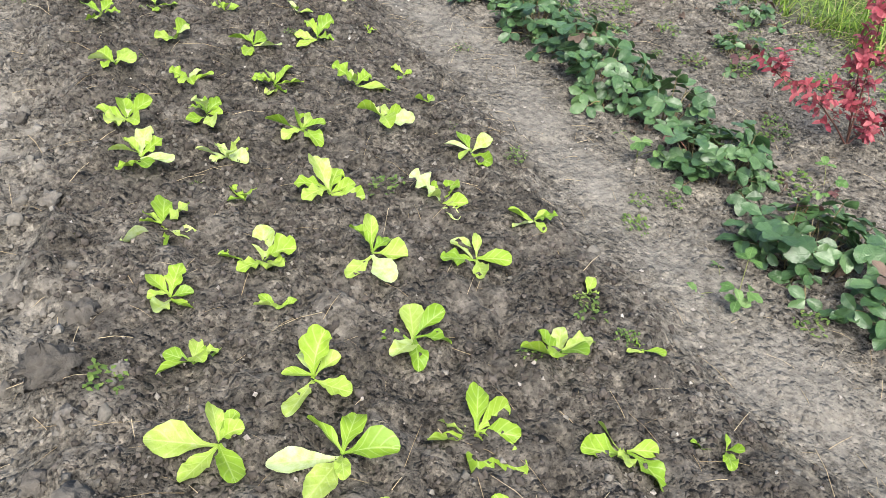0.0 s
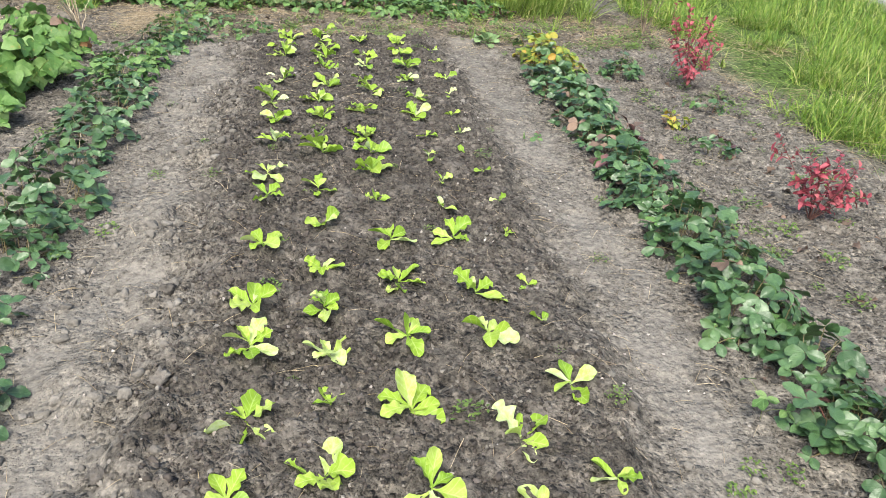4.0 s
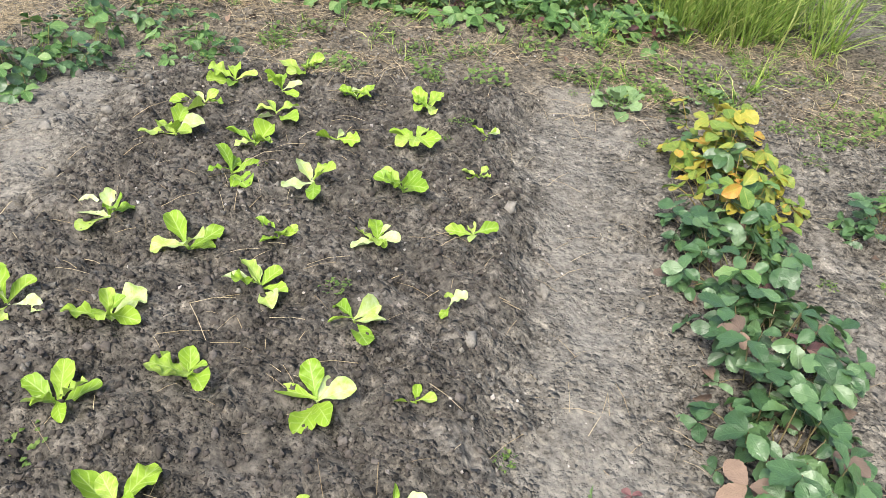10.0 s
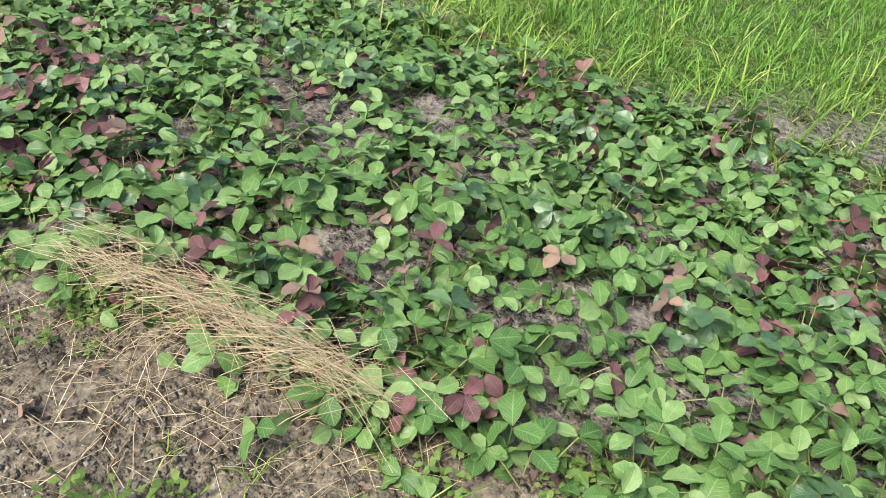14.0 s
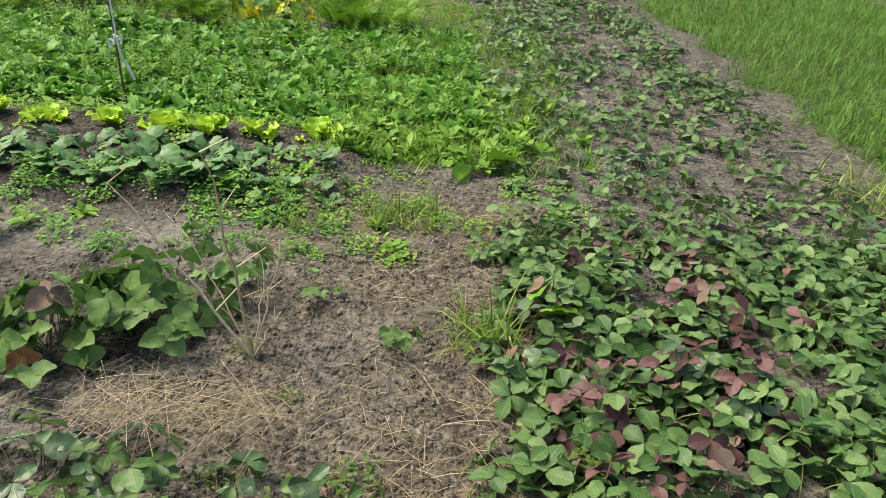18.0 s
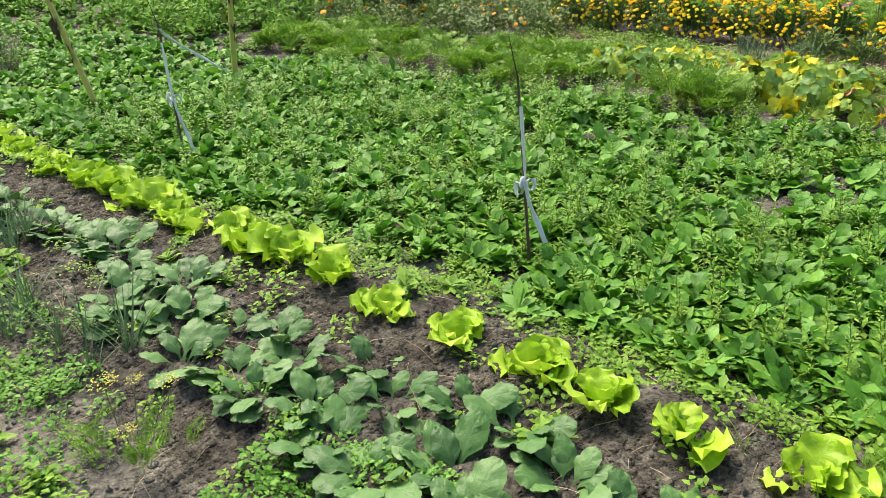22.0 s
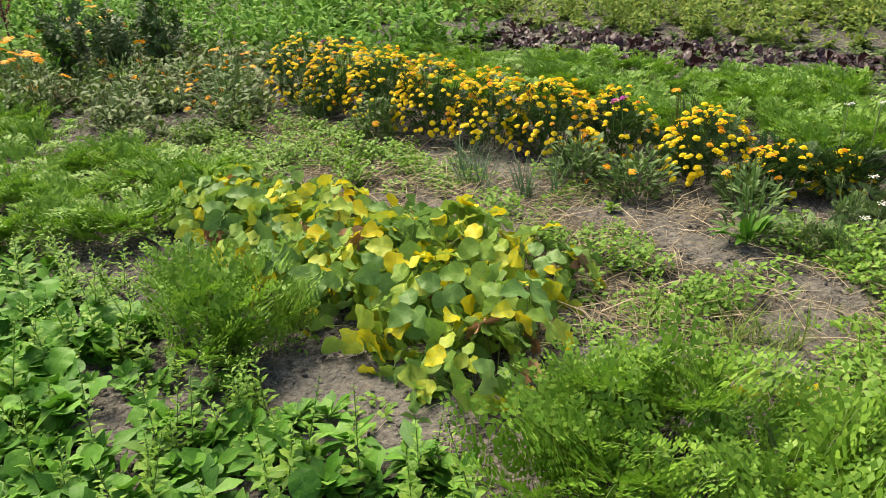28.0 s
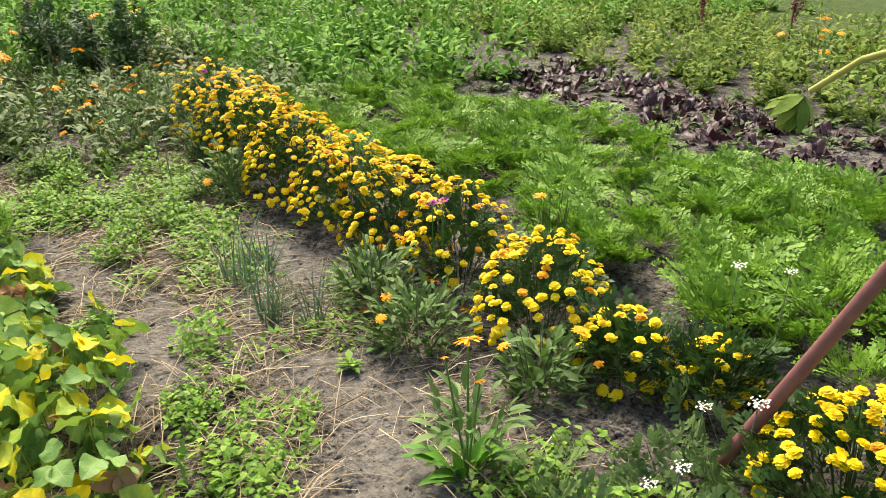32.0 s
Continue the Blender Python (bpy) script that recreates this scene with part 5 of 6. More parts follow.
stuff("bed_edge_weeds", rosette(CREEPERS, spread(rng, 900, -3.4, -2.6, 0.8, 6.4, lambda x, y: step(0.4, 0.75, vnoise(x, y, 2.4, 87)) * 0.8 + 0.06 + 0.12 * inside(x, y, -3.15, -2.75, 5.5, 6.4, 0.1)), rng, 15, 0.5, 1.25), RADISH, "low chickweed in patches beside the spinach", "weeds")
stuff("strip_weeds", rosette(CREEPERS, spread(rng, 420, -4.5, -4.1, 0.8, 6.35, lambda x, y: 0.25 + 0.75 * vnoise(x, y, 2.2, 86)), rng, 15, 0.5, 1.3), WEED, "low chickweed between the head lettuces and the radishes", "weeds")
CURLED = [(f, Bag().add(*blade(0.3, 0.1, lyre, 10, 4, 75 - 40 * f, -80, 0.3, 0.25, 4, 0.06, random.Random(k), 30)).mesh("leaf", WEED)) for k, f in enumerate((0, 0.2, 0.4, 0.6, 0.8, 1.0))]
bush("dock_plant", -3.72, 6.92, CURLED, 9, 0.04, "dock plant with long light green leaves", "dock", "dock plants", rng, 0.8)
bush("dock_plant", -2.14, 7.02, CURLED, 5, 0.03, "dock plant with long light green leaves", "dock", "dock plants", rng, 0.75)
bush("campion_plant", 1.15, 6.2, [(f, b.mesh("leaf", GREYLEAF)) for f, b in RADISH_LEAVES], 16, 0.05, "grey-green rosette of downy leaves", "plant", "grey-green rosettes", rng, 0.95)
bush("campion_plant", 1.55, 6.38, [(f, b.mesh("leaf", GREYLEAF)) for f, b in RADISH_LEAVES], 14, 0.07, "grey-green rosette of downy leaves", "plant", "grey-green rosettes", rng, 0.7)
bush("strawberry_plant", -0.72, 6.25, FRESH, 30, 0.14, "fresh green strawberry plant among dry stalks", "strawberry plant", "scattered strawberry plants", rng, 0.8, (DARK,), 0.3)
bush("strawberry_plant", -1.0, 6.5, FRESH, 22, 0.12, "fresh green strawberry plant among dry stalks", "strawberry plant", "scattered strawberry plants", rng, 0.75, (DARK,), 0.3)
for x, y, n in ((-1.26, 5.72, 22), (-1.3, 5.96, 18), (-1.1, 5.88, 16), (-1.16, 6.2, 14), (-1.3, 6.42, 6)):
    bush("strawberry_plant", x, y, FRESH, n, 0.09, "fresh green strawberry plant among dry stalks", "strawberry plant", "scattered strawberry plants", rng, 1.0, (DARK,), 0.5)
b = Bag()
for k in range(260):
    f = rng.random()
    b.take(rng.choice(LONG_STRAWS), turn(rng.uniform(-16, 16), rng.uniform(-16, 16), rng.uniform(0, 360), (-1.46 + rng.gauss(0, 0.06), 5.75 + 0.55 * f, 0.03 + rng.uniform(0, 0.09)), rng.uniform(0.4, 0.9)))
stuff("hay_tangle", b, STRAW, "tangle of dry stalks behind the strawberry plants", "hay")
# a swathe of pulled hay
b = Bag()
for k in range(520):
    f = rng.random()
    b.take(rng.choice(LONG_STRAWS), turn(rng.uniform(-12, 12), rng.uniform(-12, 12), 4 + rng.gauss(0, 30), (-0.95 + 0.9 * f + rng.gauss(0, 0.05), 7.0 + 0.03 * f + rng.gauss(0, 0.035), 0.05 + rng.uniform(0, 0.07)), rng.uniform(0.4, 0.9)))
stuff("hay_swathe", b, STRAW, "swathe of long pale dry grass lying on the weeds", "hay")

# ---------------- stakes with ribbons ----------------
RIBBON = plain_material("pale_blue_plastic_ribbon", ((0.0, (0.52, 0.55, 0.64)), (0.5, (0.66, 0.69, 0.76)), (1.0, (0.80, 0.82, 0.87))), 120.0, 0.35, 0.002, gloss=0.5)
STAKE = plain_material("dark_stick", ((0.0, (0.05, 0.035, 0.028)), (1.0, (0.15, 0.10, 0.075))), 50.0, 0.85)


def ribbon_strip(points, width, rng):
    p = np.asarray(points, float)
    n = len(p)
    off = np.array([[rng.uniform(0.6, 1.15)] for k in range(n)]) * np.array([[math.cos(2.35 + k * 0.06), math.sin(2.35 + k * 0.06), 0.15 * math.sin(k * 2)] for k in range(n)]) * width / 2
    V = np.stack([p - off, p - off * 0.1 + 0.006, p + off], 1)
    return V.reshape(-1, 3), grid_faces(n - 1, 2), None


def ribbon_stake(x, y, tall, lean, tails, rng):
    root = thing("ribbon_stake", ground_point(x, y, -0.05), "thin dark stick wound with a pale blue plastic ribbon", "stake", "bird-scaring stakes")
    top = np.array([lean[0], lean[1], tall])
    stick = part("stick", Bag().add(*tube(arc((0, 0, 0), top, 0.01, 7), 0.008, 0.005, 6)).mesh("stick", STAKE), root)
    part("twig", Bag().add(*tube(arc(top, top + np.array([0.03, -0.02, 0.16]), 0, 3), 0.004, 0.0015, 4)).mesh("twig", STAKE), stick)
    knot = top * 0.52
    band = [top * f + np.array([0.008, 0.012, 0]) for k, f in enumerate(np.linspace(0.88, 0.52, 12))]
    part("ribbon", Bag().add(*ribbon_strip(band, 0.017, rng)).mesh("ribbon", RIBBON), root)
    for k in range(3):
        a = 2.1 * k + 0.4
        loop = [knot + np.array([0.045 * math.sin(w) * math.cos(a), 0.045 * math.sin(w) * math.sin(a), 0.03 * math.sin(2 * w) - 0.02 * k]) for w in np.linspace(0, math.pi, 7)]
        part("bow", Bag().add(*ribbon_strip(loop, 0.02, rng)).mesh("bow", RIBBON), root)
    for a, c in tails:
        pts = arc(top * a, top * a + np.array(c), -0.02, 8) + np.array([[0.006 * math.sin(k * 1.3), 0.006 * math.cos(k * 1.1), 0] for k in range(8)])
        part("ribbon_tail", Bag().add(*ribbon_strip(pts, 0.024, rng)).mesh("ribbon_tail", RIBBON), root)


ribbon_stake(-4.71, 4.67, 0.88, (0.10, 0.0, 0), ((0.52, (-0.06, 0.07, -0.28)),), rng)
ribbon_stake(-4.70, 2.14, 0.86, (-0.02, -0.06, 0), ((0.97, (-0.30, 0.20, -0.28)), (0.5, (-0.05, 0.06, -0.36))), rng)
ribbon_stake(-6.5, 10.9, 1.2, (0.1, -0.12, 0), ((0.9, (-0.05, 0.1, -0.2)),), rng)

# ---------------- flowers ----------------


def flower(mats, petals, length, wide, rings, rng, cup=35):
    bag = Bag()
    for r in range(rings):
        L = length * (1 - 0.28 * r)
        for i in range(petals):
            v = blade(L, wide, lambda u: (0.35 + 0.65 * np.sin(np.clip(u * 1.25, 0, 1.45))).clip(0.2, 1) * np.where(u > 0.97, 0.6, 1), 3, 2, cup * (0.15 + 0.55 * r) + rng.uniform(-10, 10), -25, 0.2, 0.1, 1, 0, rng)
            bag.take(v, turn(0, 0, (i + 0.5 * r) * 360 / petals + rng.uniform(-8, 8), (0, 0, 0.002 * r)))
    return bag


rng = random.Random(91)
MARIGOLD_HEADS = [flower(None, 7, 0.018, 0.015, 3, rng, 20).mesh("flower", m) for m in (PETAL_YELLOW,) * 10 + (PETAL_ORANGE,)]
CALENDULA_HEADS = [flower(None, 15, 0.034, 0.010, 2, rng, 15).mesh("flower", PETAL_ORANGE) for _ in range(2)]
MAGENTA = leaf_material("magenta_petal", ((0.0, (0.42, 0.02, 0.30)), (1.0, (0.55, 0.08, 0.42))), (0.5, 0.1, 0.4), (0.3, 0.1, 0.1), 0.1, 2.0, 0.5, 0.2)
WHITE_PETAL = leaf_material("white_petal", ((0.0, (0.6, 0.6, 0.52)), (1.0, (0.8, 0.8, 0.74))), (0.7, 0.7, 0.6), (0.2, 0.25, 0.1), 0.1, 2.0, 0.6, 0.2)
SMALL_FRONDS = [frond(rng, 0.13, 5, rng.uniform(30, 80), -30, 1.1) for _ in range(5)]
DEEP = leaf_material("marigold_foliage", ((0.0, (0.030, 0.075, 0.018)), (0.6, (0.055, 0.125, 0.025)), (1.0, (0.10, 0.18, 0.04))), (0.1, 0.2, 0.05), (0.08, 0.12, 0.03), 0.0, 5.0, 0.5, 0.2)


def flower_bush(name, x, y, rx, ry, tall, heads, n, foliage, leaf_bags, leaves, label, category, group, rng, head_scale=1.0, stems=30):
    """A domed flowering plant: stems and leaves in its body, flower heads over the top and sides."""
    root = thing(name, ground_point(x, y, -0.01), label, category, group)
    st, lv = Bag(), Bag()

    def dome(low):
        a, c = rng.uniform(0, 6.28), rng.uniform(low, 1.0)
        s = math.sqrt(max(0.0, 1 - c * c))
        return np.array([rx * s * math.cos(a), ry * s * math.sin(a), tall * (0.12 + 0.88 * c) * rng.uniform(0.9, 1.05)]), a, c

    for k in range(stems):
        p, a, c = dome(0.1)
        st.add(*tube(arc((p[0] * 0.35, p[1] * 0.35, 0), p * 0.97, 0.02, 4), 0.003, 0.0015, 3))
    for k in range(leaves):
        p, a, c = dome(0.0)
        p = p * rng.uniform(0.3, 0.82)
        lv.take(rng.choice(leaf_bags), turn(rng.uniform(-20, 40), rng.uniform(-30, 30), math.degrees(a) - 90 + rng.uniform(-40, 40), p, rng.uniform(0.7, 1.2)))
    part("stem_tangle", st.mesh("stem_tangle", foliage), root)
    part("foliage", lv.mesh("foliage", foliage), root)
    for k in range(n):
        p, a, c = dome(0.05)
        part("flower", rng.choice(heads), root, turn(rng.uniform(-18, 18), (1 - c) * 50 + rng.uniform(-10, 10), math.degrees(a), p * 1.04, head_scale * rng.uniform(0.8, 1.15)))
    return root


marigold = "marigold bush covered in yellow flowers"
row = "marigold row"
for x, y, rx, ry, tall, n in ((-9.85, 1.9, 0.26, 0.3, 0.52, 40), (-9.85, 2.35, 0.28, 0.3, 0.52, 50), (-9.82, 2.8, 0.28, 0.3, 0.50, 55), (-9.8, 3.25, 0.28, 0.3, 0.49, 56), (-9.84, 3.7, 0.28, 0.28, 0.47, 56), (-9.86, 4.12, 0.26, 0.28, 0.45, 50), (-9.9, 4.52, 0.24, 0.24, 0.42, 30), (-9.88, 5.05, 0.24, 0.26, 0.40, 42), (-9.86, 5.45, 0.15, 0.16, 0.26, 16), (-10.0, 5.7, 0.14, 0.14, 0.22, 14), (-9.86, 6.22, 0.25, 0.24, 0.33, 42), (-9.95, 6.62, 0.24, 0.24, 0.34, 34)):
    flower_bush("marigold_bush", x, y, rx, ry, tall, MARIGOLD_HEADS, int(n * 3.9), DEEP, SMALL_FRONDS, 70, marigold, "marigold", row, rng, 1.04)
CALENDULA_GREEN = leaf_material("calendula_leaf", ((0.0, (0.055, 0.12, 0.022)), (0.5, (0.11, 0.20, 0.042)), (1.0, (0.20, 0.29, 0.09))), (0.2, 0.28, 0.12), (0.13, 0.17, 0.06), 0.3, 5.0, 0.5, 0.2)
LANCE_LEAVES = [Bag().add(*blade(0.06, 0.019, lance, 4, 2, rng.uniform(10, 60), -40, 0.2, 0.1, 2, 0, rng)) for _ in range(4)]
calendula = "calendula plant with orange flowers and seed heads"
for x, y, rx, tall, n, leaves in ((-9.55, 1.35, 0.4, 0.46, 16, 170), (-9.3, 1.75, 0.34, 0.42, 12, 140), (-9.85, 1.0, 0.35, 0.44, 10, 120), (-9.5, 4.5, 0.22, 0.32, 3, 190), (-9.46, 4.85, 0.24, 0.33, 4, 200), (-9.5, 3.0, 0.22, 0.36, 2, 190), (-9.62, 2.3, 0.2, 0.36, 1, 150), (-9.6, 5.35, 0.18, 0.3, 2, 130), (-10.15, 4.8, 0.1, 0.5, 2, 20)):
    flower_bush("calendula_plant", x, y, rx, rx, tall, CALENDULA_HEADS, n, CALENDULA_GREEN, LANCE_LEAVES, int(leaves * 1.7), calendula, "calendula", "calendulas beside the marigolds", rng, 0.8)
# one calendula by itself with a broad leafy foot
CALENDULA_LEAVES = [(f, Bag().add(*blade(0.19, 0.05, lance, 7, 4, 88 - 40 * f, -60, 0.25, 0.15, 3, 0, random.Random(k))).mesh("leaf", RADISH)) for k, f in enumerate((0, 0.25, 0.5, 0.75, 1.0))]
ob = bush("calendula_plant", -9.16, 5.53, CALENDULA_LEAVES, 17, 0.04, "leafy calendula plant with an orange flower on top", "calendula", "calendulas beside the marigolds", rng, 0.82)
for dx, dy, dz, s in ((0.01, -0.01, 0.42, 1.15), (-0.05, 0.03, 0.34, 0.5), (0.05, 0.04, 0.38, 0.35)):
    stalk = part("flower_stalk", Bag().add(*tube(arc((0, 0, 0), (dx, dy, dz), 0.01, 5), 0.004, 0.003, 5)).mesh("flower_stalk", RADISH), ob)
    part("flower", CALENDULA_HEADS[0], stalk, turn(25, 0, 60, (dx, dy, dz), s))
lv = Bag()
for k in range(90):
    r, a = 0.11 * math.sqrt(rng.random()), rng.uniform(0, 6.28)
    lv.take(rng.choice(LANCE_LEAVES), turn(rng.uniform(-10, 40), 0, math.degrees(a) - 90, (r * math.cos(a), r * math.sin(a), rng.uniform(0.02, 0.34 - r)), rng.uniform(0.8, 1.4)))
part("foliage", lv.mesh("foliage", CALENDULA_GREEN), ob)
for x, y, z in ((-9.65, 2.4, 0.53), (-9.74, 4.62, 0.42), (-9.72, 4.58, 0.40)):
    root = thing("aster", ground_point(x, y), "magenta aster flower on a thin stem among the marigolds", "flower", "magenta asters")
    part("stem", Bag().add(*tube(arc((0, 0, 0), (0, 0, z), 0, 3), 0.003, 0.002, 4)).mesh("stem", RADISH), root)
    part("flower", flower(None, 12, 0.028, 0.009, 2, rng, 40).mesh("flower", MAGENTA), root, turn(20, 10, 0, (0, 0, z)))
UMBEL = Bag()
for k in range(46):
    r, a = 0.05 * math.sqrt(rng.random()), rng.uniform(0, 6.28)
    UMBEL.take(blade(0.012, 0.012, ovate, 2, 2, 10, -20, 0.2, 0, 1, 0, rng), turn(0, 0, rng.uniform(0, 360), (r * math.cos(a), r * math.sin(a), rng.uniform(-0.004, 0.006))))
UMBEL_MESH = UMBEL.mesh("flower_head", WHITE_PETAL)
for x, y, z, s in ((-9.75, 5.98, 0.27, 1.0), (-9.7, 5.86, 0.22, 0.8), (-9.5, 5.95, 0.16, 0.9), (-9.45, 5.9, 0.1, 0.8), (-10.15, 5.62, 0.42, 0.9), (-10.22, 5.75, 0.42, 0.7), (-9.3, 2.5, 0.36, 0.8), (-9.28, 2.75, 0.3, 0.8)):
    root = thing("yarrow", ground_point(x, y), "yarrow with a flat white flower head on a thin stalk", "flower", "white yarrow")
    part("stalk", Bag().add(*tube(arc((0, 0, 0), (0.02, 0.02, z), 0, 4), 0.003, 0.002, 4)).mesh("stalk", GREYLEAF), root)
    part("flower_head", UMBEL_MESH, root, turn(8, 8, 0, (0.02, 0.02, z), 0.6 * s))

# ---------------- parsley and weeds before the marigolds ----------------
PARSLEY = [seedling(rng, 20, 0.03, heart, 0.8, 2) for _ in range(5)]
for k, b in enumerate(PARSLEY):
    for i in range(80):
        r, a = 0.1 * math.sqrt(rng.random()), rng.uniform(0, 6.28)
        b.take(blade(0.026, 0.02, heart, 3, 2, rng.uniform(-20, 60), -30, 0.3, 0.2, 2, 0, rng), turn(0, 0, rng.uniform(0, 360), (r * math.cos(a), r * math.sin(a), rng.uniform(0.01, 0.14) * (1.1 - r * 6))))
for x, y, n, r in ((-9.05, 3.1, 16, 0.26), (-8.85, 3.55, 12, 0.2), (-9.0, 2.2, 20, 0.4), (-8.65, 4.9, 8, 0.16), (-8.7, 5.3, 7, 0.14), (-8.75, 4.4, 6, 0.12), (-8.95, 5.1, 4, 0.12), (-9.25, 6.0, 3, 0.16), (-8.9, 6.3, 8, 0.25), (-8.5, 5.7, 5, 0.15), (-8.6, 2.6, 14, 0.26)):
    stuff("parsley", rosette(PARSLEY, spread(rng, n, x - r, x + r, y - r, y + r, lambda x, y: 0.8 - bare_west(x, y)), rng, 15, 0.6, 1.2), WEED, "low bushy parsley and weeds on grey soil", "parsley")

# ---------------- beets, yellowing crops and the far garden ----------------
BEET_LEAVES = [(f, Bag().add(*blade(rng.uniform(0.15, 0.22), rng.uniform(0.065, 0.09), spoon, 7, 2, 85 - 60 * f, -rng.uniform(30, 110), 0.4, 0.5, 3, 0, rng, rng.uniform(-60, 60)))) for f in np.linspace(0, 1, 9)]
for row_x in (-12.5, -12.8, -13.1, -13.4):
    y = 1.3 + rng.uniform(0, 0.2)
    while y < 6.9:
        if rng.random() < 0.25:
            y += 0.3
            continue
        far_bush("beet_plant", row_x + 0.1 * (y - 4) + rng.uniform(-0.08, 0.08), y, BEET_LEAVES, BEET, 15, 0.08, "beet plant with dark purple leaves", "beet", "beet rows", rng, rng.uniform(0.7, 1.05))
        y += rng.uniform(0.24, 0.36)
BIG_WEEDS = [seedling(rng, 24, 0.1, ovate, 0.5) for _ in range(6)]
for b in BIG_WEEDS:
    for i in range(40):
        b.take(blade(0.07, 0.035, lance, 2, 1, rng.uniform(-10, 50), -30, 0.2, 0.1, 2, 0, rng), turn(rng.uniform(-30, 50), 0, rng.uniform(0, 360), (rng.uniform(-0.12, 0.12), rng.uniform(-0.12, 0.12), rng.uniform(0.03, 0.3))))
PALE_CROP = leaf_material("pale_crop_leaf", ((0.0, (0.10, 0.18, 0.03)), (0.5, (0.19, 0.28, 0.05)), (0.85, (0.34, 0.38, 0.08)), (1.0, (0.42, 0.38, 0.12))), (0.3, 0.4, 0.1), (0.2, 0.25, 0.08), 0.2, 6.0, 0.65, 0.25, None, 0.6, 0.1)
stuff("pumpkin_leaves", rosette(BIG_WEEDS, spread(rng, 520, -17.5, -13.75, -2.0, 8.0), rng, 12, 0.7, 1.3), PALE_CROP, "pale yellow-green low crop beyond the beets", "crop")
BACK_GREEN = leaf_material("back_weed_leaf", ((0.0, (0.060, 0.170, 0.018)), (0.5, (0.135, 0.305, 0.035)), (0.85, (0.25, 0.42, 0.065)), (1.0, (0.38, 0.46, 0.13))), (0.2, 0.3, 0.1), (0.12, 0.18, 0.05), 0.25, 6.0, 0.65, 0.2, None, 0.6, 0.1)
stuff("back_weeds", rosette(BIG_WEEDS, spread(rng, 1050, -20, -7.2, -9, 1.2, lambda x, y: step(-0.2, -1.0, y) + 0.6 * (x < -10.3) * (y < 0.4)), rng, 12, 0.8, 1.7), BACK_GREEN, "dense green weeds and crops at the back of the garden", "weeds")
stuff("far_growth", rosette(BIG_WEEDS, spread(rng, 420, -24, -4.5, -16, -7), rng, 12, 1.6, 3.2), BACK_GREEN, "tall mixed weeds closing the garden at the back", "weeds")
stuff("goosefoot", rosette(BIG_WEEDS, spread(rng, 90, -13.0, -11.0, -1.4, 1.6), rng, 12, 0.9, 1.6), BACK_GREEN, "grey-green goosefoot bushes behind the carrots", "weeds")
stuff("rough_weeds", rosette(BIG_WEEDS + PARSLEY, spread(rng, 520, -11.0, -8.3, -2.2, 2.1, lambda x, y: 0.25 + 0.75 * vnoise(x, y, 1.6, 89)), rng, 14, 0.5, 1.15), WEED_DULL, "rough mixed weeds round the calendulas", "weeds")
stuff("dry_stalks", rosette(LONG_STRAWS, spread(rng, 1500, -10.8, -8.4, -1.2, 2.3, lambda x, y: vnoise(x, y, 1.4, 90) ** 2, 0.1), rng, 45, 0.5, 1.3), STRAW, "dry bent stalks among the rough weeds", "straw")
stuff("beet_weeds", rosette(WEEDS, spread(rng, 420, -14.0, -11.9, 1.0, 7.2), rng, 15, 0.6, 1.5), WEED_DULL, "small weeds between the beets", "weeds")
stuff("middle_weeds", rosette(WEEDS, spread(rng, 1900, -10.6, -4.4, -9, 1.0, lambda x, y: step(1.2, 0.2, y)), rng, 15, 0.8, 1.8), BACK_GREEN, "low green leafy growth behind the radishes", "weeds")
stuff("side_weeds", rosette(WEEDS, spread(rng, 900, -4.6, -1.6, -6, 3.4, lambda x, y: 0.7 * vnoise(x, y, 1.2, 95)), rng, 15, 0.5, 1.1), WEED, "weeds in the beds further back", "weeds")

# tall sunflower stalks, amaranths and flower clumps at the back
SUNSTALK = plain_material("yellow_green_stalk", ((0.0, (0.36, 0.34, 0.08)), (1.0, (0.60, 0.54, 0.18))), 30.0, 0.7)
PURPLE_STALK = plain_material("purple_brown_stalk", ((0.0, (0.13, 0.05, 0.05)), (0.6, (0.24, 0.10, 0.09)), (1.0, (0.36, 0.20, 0.16))), 25.0, 0.6)
BLACK_LEAF = leaf_material("blackened_leaf", ((0.0, (0.03, 0.024, 0.015)), (1.0, (0.11, 0.085, 0.05))), (0.1, 0.08, 0.05), (0.1, 0.1, 0.05), 0.2, 6.0, 0.7, 0.05)
HANGING = [Bag().add(*blade(0.16, 0.055, heart, 8, 4, -30, -50, 0.9, 0.6, 3, 0, rng, 120)).mesh("dead_leaf", BLACK_LEAF) for _ in range(3)]


def sunflower(x, y, tall, lean, rng, leaves=9):
    root = thing("sunflower", ground_point(x, y, -0.02), "tall sunflower stalk with blackened hanging leaves", "sunflower", "old sunflowers")
    top = np.array([lean[0], lean[1], tall])
    stalk = part("stalk", Bag().add(*tube(arc((0, 0, 0), top, 0, 8), 0.026, 0.018, 8)).mesh("stalk", SUNSTALK), root)
    for k in range(leaves):
        f = rng.uniform(0.3, 0.85)
        az = rng.uniform(0, 360)
        part("dead_leaf", rng.choice(HANGING), stalk, turn(-30, 0, az, top * f, rng.uniform(0.7, 1.1)))
    for k in range(2):
        a = rng.uniform(0, 6.28)
        p = top * rng.uniform(0.6, 0.9)
        part("side_stem", Bag().add(*tube(arc(p, p + np.array([0.35 * math.cos(a), 0.35 * math.sin(a), 0.12]), 0.03, 5), 0.006, 0.004, 5)).mesh("side_stem", SUNSTALK), stalk)
    return root


